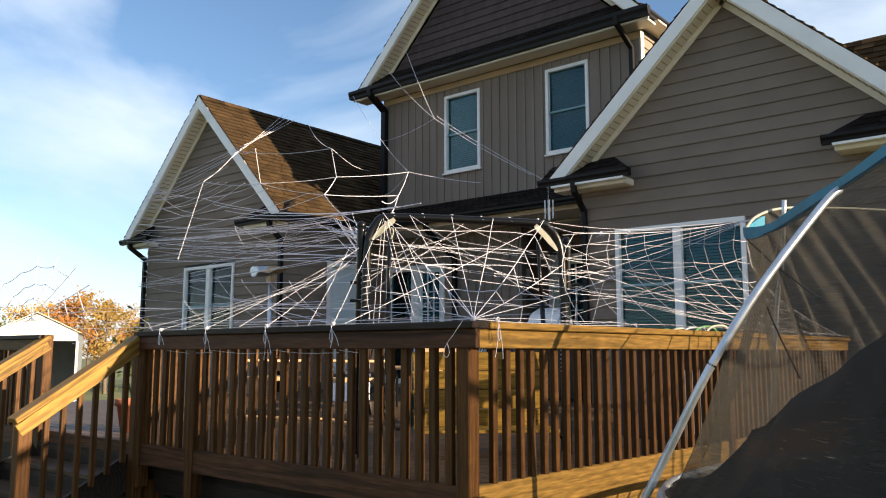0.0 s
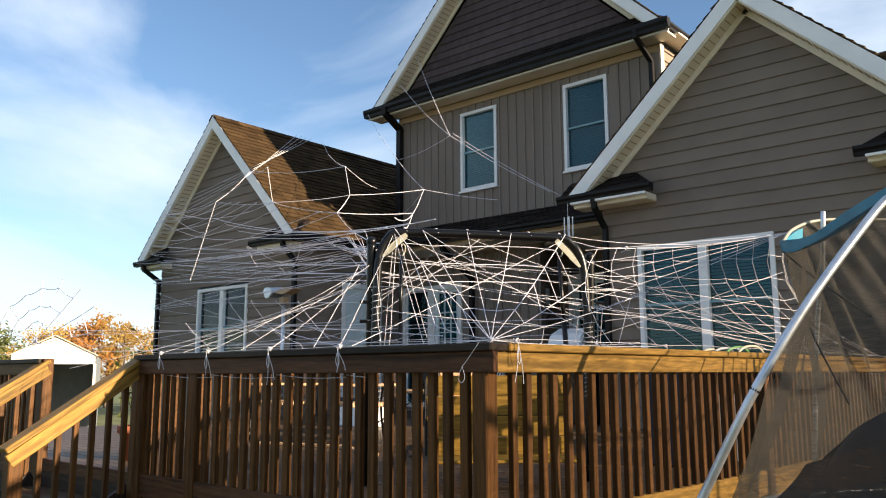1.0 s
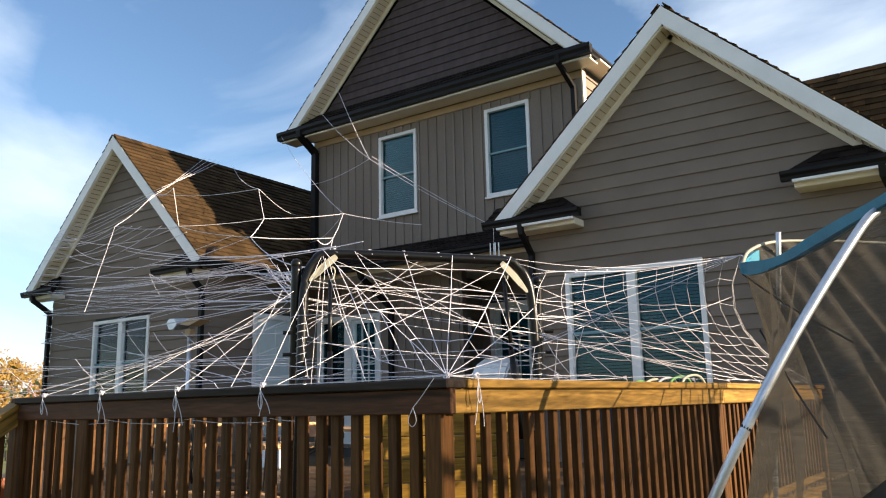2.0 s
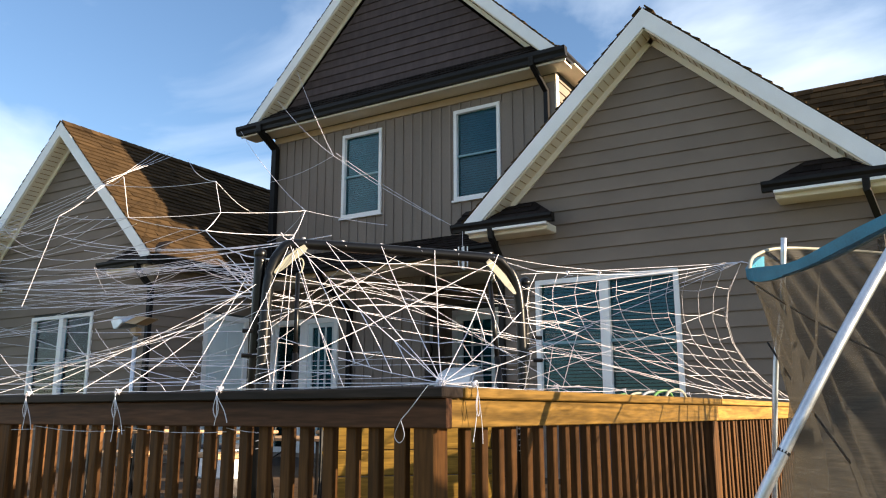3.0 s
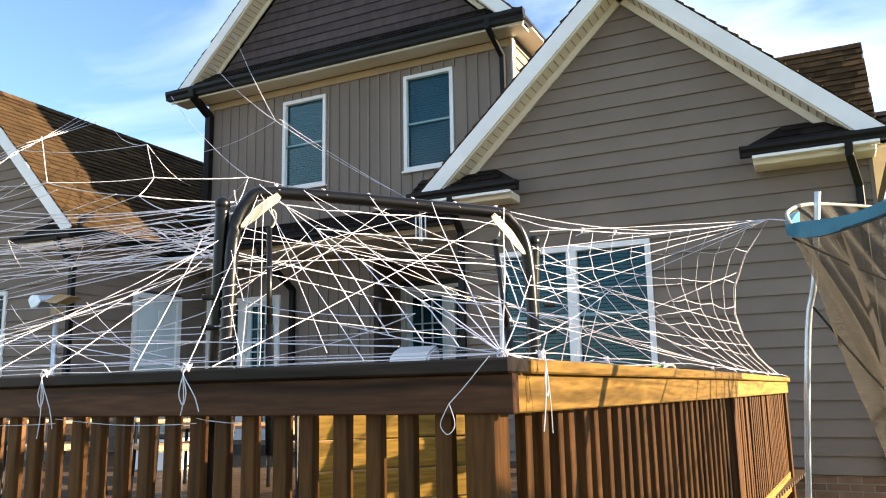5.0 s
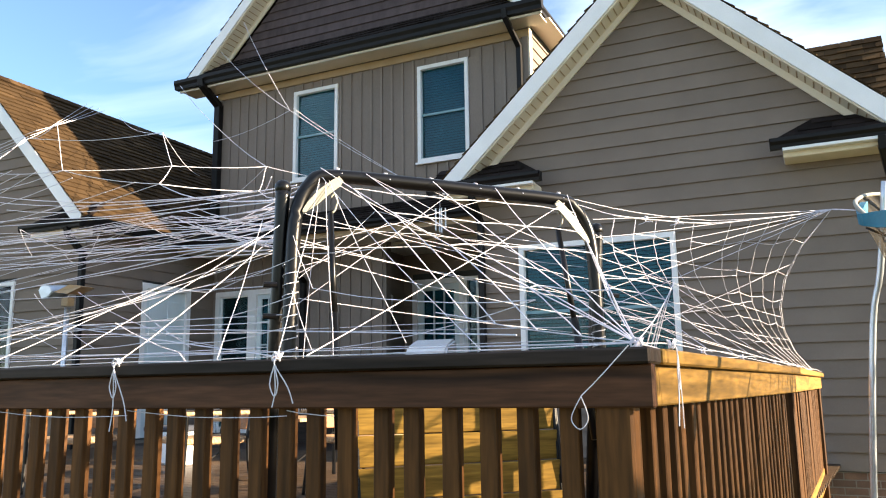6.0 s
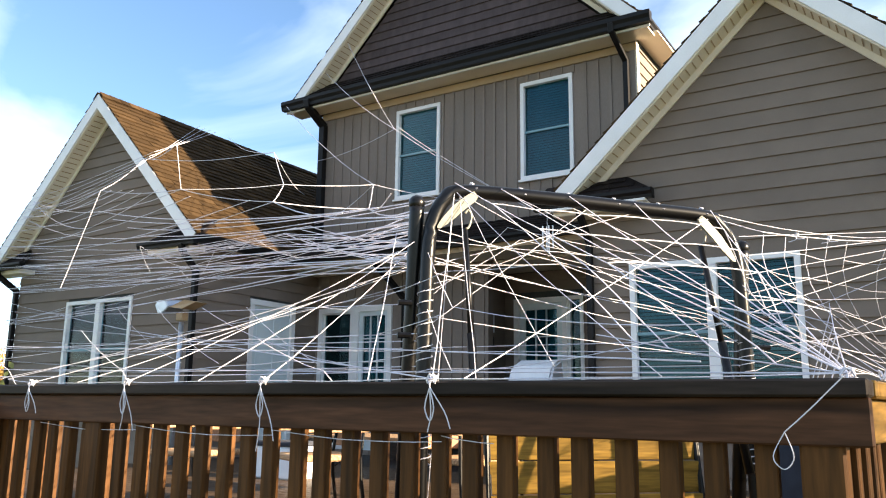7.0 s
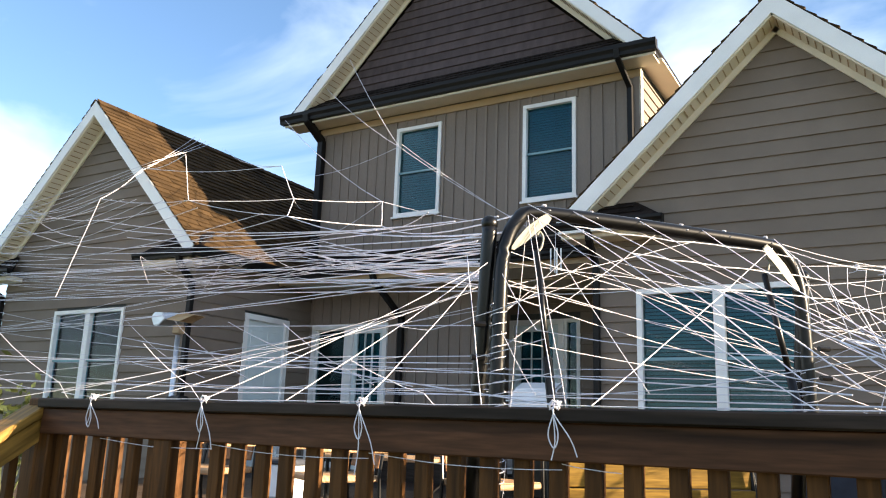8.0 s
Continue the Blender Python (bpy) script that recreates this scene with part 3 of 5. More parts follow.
# brick base
def brick_base(parent, axis, at, face, a, b, z0, z1):
    def bo(bm, s0, s1, d0, d1, q0, q1):
        lo, hi = sorted((at + face * d0, at + face * d1))
        return box(bm, s0, s1, lo, hi, q0, q1) if axis == 1 else box(bm, lo, hi, s0, s1, q0, q1)
    base = part("foundation", bo(bmesh.new(), a, b, -0.2, -0.006, z0, z1), MORTAR, parent, "brown brick foundation")
    q, r = z0 + 0.005, 0
    while q < z1 - 0.05:
        s = a - (0.107 if r % 2 else 0)
        while s < b:
            s0, s1 = max(a, s), min(b, s + 0.203)
            if s1 - s0 > 0.03:
                part("brick", bo(bmesh.new(), s0, s1, -0.02, 0.0, q, q + 0.063), BRICK, base)
            s += 0.214
        q, r = q + 0.074, r + 1


brick_base(house, 1, RY, -1, -2.6, RX1, 0.22, 0.745)
part("foundation", bx(RX0, -2.6, RY + 0.004, RY + 0.2, -0.1, 0.74), MORTAR, house)
part("foundation", bx(RX1 - 0.2, RX1 - 0.004, RY + 0.2, 19, -0.1, 0.74), MORTAR, house)

# main block
MX0, MX1, MY, MCX = -12.05, -5.82, 12.75, -9.07
UP_HOLES = [(-10.297, -9.36, 5.27, 6.94), (-7.785, -6.86, 5.27, 6.94)]
LOW_HOLES = [(-11.95, -10.30, 0.9, 3.39)]
w_up = wall_shell("wall", house, 1, MY, 0.16, 4.1, 7.7, MX0, MX1, UP_HOLES, BATTEN)
w_low = wall_shell("wall", house, 1, MY, 0.16, 0.3, 4.1, MX0, -8.40, LOW_HOLES, BATTEN)


def battens(wall, x0, x1, z0, z1, holes, step=0.205):
    x = x0 + 0.08
    while x < x1:
        for q0, q1 in rest_of(z0, z1, [(h[2], h[3]) for h in holes if h[0] - 0.02 < x < h[1] + 0.02]):
            part("batten", bx(x - 0.019, x + 0.019, MY - 0.022, MY - 0.001, q0, q1), BATTEN, wall)
        x += step


battens(w_up, MX0, MX1, 4.4, 7.1, UP_HOLES)
battens(w_low, MX0, -8.40, 0.8, 3.95, LOW_HOLES)
for h in UP_HOLES:
    window(house, 1, MY, h[0], h[1], h[2], h[3], 1)
part("corner_trim", bx(MX0 - 0.02, MX0 + 0.09, MY - 0.03, MY - 0.002, 4.3, 7.1), BATTEN, house)
part("corner_trim", bx(MX1 - 0.09, MX1 + 0.02, MY - 0.03, MY - 0.002, 4.3, 7.1), BATTEN, house)
part("frieze", bx(MX0 - 0.02, MX1 + 0.02, MY - 0.035, MY - 0.003, 7.08, 7.20), TANTRIM, house)
part("eave_soffit", bx(-12.62, -5.50, 12.36, MY - 0.036, 7.22, 7.25), CREAM, house)
part("eave_fascia", bx(-12.66, -5.46, 12.33, 12.36, 7.215, 7.25), TRIM, house)
gutter_x(house, -12.70, -5.42, 12.33, 7.25, 0.17, 0.13)
pent(house, -12.68, -5.44, 12.30, MY + 0.0, 7.44, 7.84, (0.58, 0.58))
gb = wall_shell("gable_wall", house, 1, MY, 0.14, 7.70, 7.80, -11.75, -6.39, [], ROOMDARK, gable=10.50)
lap_siding(gb, 1, MY, -1, 7.80, 10.45, lambda z: (MCX - (10.47 - z) / 0.99, MCX + (10.47 - z) / 0.99), [], SHAKE, 0.165, "shake_course")
gable_roof(house, MCX, 12.38, 20.0, 3.48, 7.46, 10.97, MY, SHINGLE)
w_ms = wall_shell("wall", house, 0, MX1 - 0.16, 0.16, 3.0, 7.3, MY + 0.16, 20.0, [], ROOMDARK)
lap_siding(w_ms, 0, MX1, 1, 4.0, 7.2, lambda z: (MY - 0.02, 20.0), [], SIDING)
part("corner_trim", bx(MX1 + 0.001, MX1 + 0.03, MY - 0.03, MY + 0.09, 4.3, 7.2), CREAM, house)
part("side_soffit", bx(MX1, -5.46, 12.75, 20.0, 7.30, 7.33), CREAM, house)
part("wall", bx(MX0, MX0 + 0.16, MY + 0.16, 20.0, 0.3, 7.3), BATTEN, house)
gutter_y(house, 12.40, 20.0, -5.60, 7.34, 1)
downspout(house, [(-12.05, 12.24, 7.34), (-12.05, 12.26, 7.24), (-12.0, 12.67, 6.95), (-12.0, 12.67, 4.5)], 0.125)
downspout(house, [(-6.02, 12.24, 7.34), (-6.02, 12.26, 7.24), (-5.95, 12.67, 6.9), (-5.95, 12.67, 4.5)], 0.085)

# porch strip roof and recess under it
pent(house, MX0 + 0.02, RX0, 11.80, MY - 0.001, 4.16, 4.66)
gutter_x(house, MX0 + 0.02, RX0 - 0.02, 11.80, 4.06)
part("porch_fascia", bx(MX0 + 0.02, RX0 - 0.02, 11.82, 11.86, 3.98, 4.08), TANTRIM, house)
part("porch_soffit", bx(MX0 + 0.02, RX0, 11.865, MY - 0.03, 4.0, 4.04), CREAM, house)
part("wall", bx(-8.90, -8.74, MY + 0.16, 14.0, 0.3, 4.1), SIDING, house)
part("porch_ceiling", bx(-8.74, RX0, MY + 0.17, 14.0, 3.99, 4.03), CREAM, house)
BD_HOLE = [(-8.56, -7.26, 0.9, 3.52)]
w_bd = wall_shell("wall", house, 1, 14.0, 0.16, 0.3, 4.1, -8.74, RX0, BD_HOLE, ROOMDARK)
lap_siding(w_bd, 1, 14.0, -1, 0.5, 3.98, lambda z: (-8.74, RX0), BD_HOLE, SIDING)
door(house, 1, 14.0, -8.56, -7.56, 0.92, 3.52, -1, (3, 3, 1.0))
window(house, 1, 14.0, -7.555, -7.26, 0.95, 3.52, 1, blinds=False, sash=False)
part("wall", bx(RX0, RX0 + 0.16, RY + 0.16, 14.0, 0.3, 4.2), SIDING, house)
door(house, 1, MY, -11.12, -10.30, 0.9, 3.39, -1, (3, 5, 0.3), stile=0.08)
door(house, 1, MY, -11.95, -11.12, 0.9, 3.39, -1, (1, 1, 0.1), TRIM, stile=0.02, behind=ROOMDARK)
downspout(house, [(-9.98, 11.74, 4.06), (-9.98, 11.78, 3.95), (-9.98, 12.66, 3.45), (-9.98, 12.66, 0.8)], 0.09)

# left wing
LX0, LX1, LY, LCX = -16.95, -12.05, 9.92, -14.60
L_HOLES = [(-15.37, -13.56, 1.72, 3.39)]
w_left = wall_shell("wall", house, 1, LY, 0.16, 0.3, 4.2, LX0, LX1 - 0.16, L_HOLES, ROOMDARK, gable=None)
prism_l = bmesh.new()
prism(prism_l, [(LX0 + 0.05, LY, 4.2), (LX1 - 0.2, LY, 4.2), (LCX, LY, 6.62)], (0, 0.16, 0))
gl_wall = part("gable_wall", prism_l, ROOMDARK, house)
lap_siding(w_left, 1, LY, -1, 0.5, 6.6, lambda z: (LX0, LX1) if z < 4.15 else (max(LX0, LCX - (6.68 - z) / 0.99), min(LX1, LCX + (6.68 - z) / 0.99)), L_HOLES, SIDING)
window(house, 1, LY - 0.012, -15.37, -13.56, 1.72, 3.39, 2)
gable_roof(house, LCX, 9.60, 15.6, 2.84, 4.22, 7.07, LY, SHINGLE, singles=(0, 300), pick=lambda s: s < 2.2)
for xa, xb, hp in ((-13.02, -11.70, (0.42, 0.0)), (-17.50, -16.3, (0.0, 0.42))):
    pent(house, xa, xb, 9.56, LY, 4.14, 4.48, hp)
    gutter_x(house, xa, xb, 9.58, 4.04)
    part("return_soffit", bx(xa + 0.12, xb - 0.2, 9.60, LY - 0.01, 3.97, 4.06, 0.01), CREAM, house)
w_door = wall_shell("wall", house, 0, LX1 - 0.16, 0.16, 0.3, 4.2, LY, MY, [(11.06, 12.16, 0.9, 3.40)], ROOMDARK)
lap_siding(w_door, 0, LX1, 1, 0.5, 4.1, lambda z: (LY - 0.02, MY), [(11.06, 12.16, 0.9, 3.40)], SIDING)
door(house, 0, LX1, 11.06, 12.16, 0.9, 3.40, 1)
part("eave_soffit", bx(LX1, -11.79, LY, MY, 4.10, 4.12), CREAM, house)
gutter_y(house, 9.58, 11.80, -11.77, 4.06, 1, 0.15, 0.12)
downspout(house, [(-12.0, 9.52, 4.05), (-12.0, 9.55, 3.95), (-12.02, 9.85, 3.7), (-12.02, 9.85, 0.5)], 0.085)
downspout(house, [(-17.1, 9.52, 4.05), (-17.1, 9.55, 3.95), (-16.98, 9.86, 3.7), (-16.98, 9.86, 0.3)], 0.085)
part("wall", bx(LX0 - 0.0, LX0 + 0.16, LY + 0.16, 15.6, 0.3, 4.2), SIDING, house)
# room boxes behind the glass; the dimness of unlit rooms is in their colour
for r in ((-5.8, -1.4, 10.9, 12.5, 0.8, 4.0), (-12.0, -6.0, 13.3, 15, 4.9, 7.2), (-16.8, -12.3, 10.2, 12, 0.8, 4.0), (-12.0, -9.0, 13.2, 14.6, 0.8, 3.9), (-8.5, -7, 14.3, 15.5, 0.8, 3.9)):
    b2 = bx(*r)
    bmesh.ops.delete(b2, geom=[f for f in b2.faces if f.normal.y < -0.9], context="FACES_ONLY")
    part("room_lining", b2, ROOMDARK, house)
part("house_back", bx(-16.9, -1.2, 19.8, 20.0, 0, 7), SIDING, house)

# ---- deck ----
DECK_Z, RAIL_Z, BAND_LO = 0.82, 1.71, 0.72
C0, C1, C2 = Vector((-2.469, 3.45, 0)), Vector((-2.245, 6.49, 0)), Vector((-2.136, 9.66, 0))
FLX = -5.62
deck = thing("deck", "weathered timber deck with treated pine rim boards", "deck")


def side_x(y):
    return C0.x + (y - C0.y) * (C1.x - C0.x) / (C1.y - C0.y)


y = C0.y + 0.02
while y < 10.60:
    xr = side_x(y) - 0.03
    xl = -12.0 if y > 3.4 else FLX
    cut = -9.0 + 2.5 * random.random()
    for a, b in ((xl, cut), (cut + 0.004, xr)):
        bm = bmesh.new()
        box(bm, a, b, y, y + 0.137, DECK_Z - 0.028 + random.uniform(-0.0015, 0.0015), DECK_Z, 0.003)
        part("deck_board", bm, BOARD_X, deck)
    y += 0.143
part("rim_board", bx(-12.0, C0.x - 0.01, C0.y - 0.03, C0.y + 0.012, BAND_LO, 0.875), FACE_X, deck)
# dark recessed board stands in for the shade under the deck's edge
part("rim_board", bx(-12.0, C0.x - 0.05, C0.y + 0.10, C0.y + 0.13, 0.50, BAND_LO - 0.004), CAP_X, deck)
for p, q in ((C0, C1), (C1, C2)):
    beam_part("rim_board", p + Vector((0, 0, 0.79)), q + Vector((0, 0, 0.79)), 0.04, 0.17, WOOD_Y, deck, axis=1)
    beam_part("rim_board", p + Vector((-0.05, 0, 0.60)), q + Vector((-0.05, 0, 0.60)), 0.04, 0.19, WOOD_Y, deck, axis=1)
for px in (-11.5, -9.5, -7.3, -5.62, -2.5):
    part("deck_post", bx(px - 0.05, px + 0.05, 3.50, 3.60, -0.2, 0.6), WOOD_Z, deck)
for py in (5.2, 6.49, 9.5):
    part("deck_post", bx(side_x(py) - 0.16, side_x(py) - 0.06, py, py + 0.1, -0.2, 0.6), WOOD_Z, deck)


def railing(name, p, q, label, cap, face, posts, step=0.107, z=RAIL_Z, zb=BAND_LO + 0.09, bw=0.0235, out=(0, 0, 0), lead=0.0, first=0.0):
    """A rail from p to q: cap board, face board, square balusters with a chamfered head, and posts."""
    p, q, out = Vector(p), Vector(q), Vector(out)
    r = thing(name, label, "railing", "deck railings")
    d = (q - p)
    ln = d.length
    d.normalize()
    e = Vector((0, 0, 1))
    ax = 0 if cap in (CAP_X, WOOD_X) else 1
    beam_part("cap_board", p + e * (z - 0.019) + out * 0.012, q + e * (z - 0.019) + out * 0.012, 0.14, 0.038, cap, r, 0.005, ax)
    beam_part("face_board", p - d * lead + e * (z - 0.0882) + out * 0.038, q + e * (z - 0.0882) + out * 0.038, 0.036, 0.100, face, r, 0.004, ax)
    n = int(ln / step)
    bal = bmesh.new()
    box(bal, -bw, bw, -0.018, 0.018, 0, z - 0.06 - zb, 0.003)
    me = bpy.data.meshes.new("baluster")
    bal.to_mesh(me)
    bal.free()
    me.materials.append(WOOD_Z)
    ang = math.atan2(d.y, d.x)
    rng = random.Random(name)
    gap = step if first else ln / n
    for i in range(n) if first else range(1, n):
        c = p + d * (first + gap * i)
        if any(abs((c - p).length - s * ln) < 0.07 for s in posts):
            continue
        o = new("baluster", me)
        o.parent = r
        o.matrix_local = Matrix.Translation(c + e * zb + out * 0.0 + d * rng.uniform(-0.006, 0.006)) @ Matrix.Rotation(ang + rng.uniform(-0.04, 0.04), 4, "Z") @ Matrix.Rotation(rng.uniform(-0.006, 0.006), 4, "X")
    for s in posts:
        c = p + d * (ln * s)
        bm = bmesh.new()
        box(bm, -0.044, 0.044, -0.044, 0.044, 0.55, z - 0.04, 0.006)
        o = part("post", bm, WOOD_Z, r)
        o.matrix_local = Matrix.Translation(c) @ Matrix.Rotation(ang, 4, "Z")
    return r


# front and side rails are one timber, in shaded and sunlit tones
railing("deck_railing", (FLX, 3.45, 0), (-2.389, 3.45, 0), "treated pine deck railing with shade-darkened cap and face, tied with cord", CAP_X, FACE_X, (0.0, 0.2135, 0.9695), step=0.1045, out=(0, -1, 0), first=0.086)
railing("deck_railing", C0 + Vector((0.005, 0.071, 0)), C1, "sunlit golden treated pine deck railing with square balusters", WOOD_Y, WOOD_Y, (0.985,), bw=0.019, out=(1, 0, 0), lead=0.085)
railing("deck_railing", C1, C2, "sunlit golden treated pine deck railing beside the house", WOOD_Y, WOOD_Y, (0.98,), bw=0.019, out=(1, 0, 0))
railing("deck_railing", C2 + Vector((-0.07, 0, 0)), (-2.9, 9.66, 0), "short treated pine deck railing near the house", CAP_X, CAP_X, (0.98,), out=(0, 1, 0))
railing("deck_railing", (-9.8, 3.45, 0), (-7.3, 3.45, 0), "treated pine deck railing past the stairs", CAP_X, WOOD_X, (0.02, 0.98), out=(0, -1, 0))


def stair_rail(x, y_low, z_low, label):
    r = thing("stair_railing", label, "railing", "stair railings")
    top, low = Vector((x, 3.45, RAIL_Z - 0.02)), Vector((x, y_low, z_low))
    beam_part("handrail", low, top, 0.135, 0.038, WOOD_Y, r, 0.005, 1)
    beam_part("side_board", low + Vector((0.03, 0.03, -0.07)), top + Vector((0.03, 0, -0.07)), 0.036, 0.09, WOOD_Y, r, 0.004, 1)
    part("newel_post", bx(x - 0.044, x + 0.044, y_low + 0.03, y_low + 0.118, -0.1, z_low - 0.01, 0.006), WOOD_Z, r)
    part("newel_post", bx(x - 0.044, x + 0.044, 3.40, 3.488, 0.4, RAIL_Z + 0.0, 0.006), WOOD_Z, r)
    n = 8
    for i in range(1, n):
        t = i / n
        c = low.lerp(top, t)
        part("baluster", bx(x - 0.018, x + 0.018, c.y - 0.018, c.y + 0.018, c.z - 0.88, c.z - 0.05, 0.003), WOOD_Z, r)
    return r


stair_rail(FLX - 0.06, 2.53, 1.09, "treated pine stair handrail sloping to the lawn")
stair_rail(-7.3, 2.53, 1.09, "treated pine stair handrail on the far side of the steps")
stairs = thing("stairs", "four treated pine steps up to the deck", "stairs")
for i in range(4):
    zt = DECK_Z - 0.165 * (i + 1)
    yb = 3.42 - 0.28 * i
    part("tread", bx(-7.25, FLX - 0.12, yb - 0.29, yb, zt - 0.035, zt, 0.004), BOARD_X, stairs)
    part("riser", bx(-7.25, FLX - 0.12, yb - 0.02, yb - 0.002, zt + 0.002, zt + 0.13), CAP_X, stairs)
for sxx in (-7.28, FLX - 0.12):
    bm = bmesh.new()
    beam(bm, (sxx, 2.25, 0.0), (sxx, 3.42, 0.66), 0.04, 0.24)
    part("stringer", bm, CAP_X, stairs)

# ---- porch swing ----
SL, SR = Vector((-3.918, 4.291, 2.53)), Vector((-3.086, 5.158, 2.50))
swd = (SR - SL)
swd.z = 0
swl = swd.length
swd.normalize()
back = Vector((-swd.y, swd.x, 0))


def build_swing():
    s = thing("porch_swing", "black tubular porch swing frame with cream corner plates and timber bench", "swing")
    U = Vector((0, 0, 1))
    at = lambda s, z, off=0.0: Vector((SL.x, SL.y, 0)) + swd * s + back * off + U * z
    pts = [at(-0.136, DECK_Z), at(-0.130, 1.4), at(-0.118, 2.0), at(-0.110, 2.28), at(-0.090, 2.40), at(-0.045, 2.485), at(0.03, 2.528), at(0.40, 2.528),
           at(0.80, 2.516), at(1.16, 2.504), at(1.235, 2.470), at(1.295, 2.395), at(1.325, 2.27), at(1.338, 2.0), at(1.346, 1.4), at(1.350, DECK_Z)]
    part("front_frame", tube(bmesh.new(), bend(pts, 5), 0.030, 12), BLACKTUBE, s, "bent glossy black tube", True)
    for sg, s0, zt, off, plate, arm in ((-1, -0.155, 2.43, 0.03, ((-0.085, 2.362), (0.085, 2.512)), 0.05), (1, 1.385, 2.34, 0.05, ((1.300, 2.300), (1.125, 2.486)), 1.155)):
        top, foot = at(s0, zt, off), at(s0 + 0.01 * sg, DECK_Z, off + 0.20)
        part("rear_leg", tube(bmesh.new(), [foot, foot.lerp(top, 0.5), top, top + U * 0.03], 0.031, 12), BLACKTUBE, s, smooth=True)
        bm = bmesh.new()
        p, q = at(*plate[0], -0.032), at(*plate[1], -0.032)
        n = (q - p).normalized().cross(back) * -sg
        edge = [(0, -0.006), (0.04, -0.016), (0.3, -0.021), (0.6, -0.018), (0.9, -0.020), (1, -0.012), (1, 0.016), (0.85, 0.022), (0.5, 0.024), (0.2, 0.013), (0.04, 0.002)]
        prism(bm, [p.lerp(q, u) + n * v for u, v in edge], back * 0.012)
        part("corner_plate", bm, PLATE, s, "cream plastic corner plate")
        bm = bmesh.new()
        bmesh.ops.create_icosphere(bm, subdivisions=2, radius=0.036, matrix=Matrix.Translation(top + U * 0.04))
        part("end_cap", bm, BLACKTUBE, s, smooth=True)
        h = at(arm, 2.37, 0.02)
        low = at(arm - 0.02, 1.40, -0.27)
        hook = [h + U * 0.07, h + U * 0.085 + swd * 0.014, h + U * 0.06 + swd * 0.028, h + U * 0.015 + swd * 0.018, h]
        part("hook", tube(bmesh.new(), bend(hook, 4), 0.005, 6), PLATE, s, "bare steel hook", True)
        half = h.lerp(low, 0.46)
        part("hanger_arm", tube(bmesh.new(), [h, half], 0.013, 8), BLACKTUBE, s, smooth=True)
        part("hanger_sleeve", tube(bmesh.new(), [half, low], 0.018, 8), BLACKTUBE, s, smooth=True)
        for z in (2.05, 1.92):
            part("bolt", tube(bmesh.new(), [at(s0 + 0.02 * sg, z, 0.0), at(s0 + 0.075 * sg, z, 0.0)], 0.012, 8), BLACKTUBE, s)
    # bench: planked back and seat
    c = (SL + SR) / 2
    p0 = Vector((c.x, c.y, 0)) - swd * 0.36 + back * 0.24
    p1 = Vector((c.x, c.y, 0)) + swd * 0.66 + back * 0.24
    for i in range(4):
        z = 1.06 + i * 0.142
        off = back * (0.02 + 0.022 * i)
        beam_part("back_plank", p0 + off + U * z, p1 + off + U * z, 0.024, 0.138, PANEL, s)
    for i in range(3):
        off = -back * (0.05 + 0.13 * i)
        beam_part("seat_slat", p0 + off + U * 1.0, p1 + off + U * 1.0, 0.115, 0.022, PANEL, s)
    for e in (p0, p1):
        part("bench_arm", tube(bmesh.new(), [e + U * 1.62 + back * 0.1, e + U * 1.0, e - back * 0.42 + U * 0.96], 0.015, 8), BLACKTUBE, s)


build_swing()

# ---- trampoline ----
TC, TR, TZ = Vector((0.22, 4.85, 0)), 2.10, 0.84


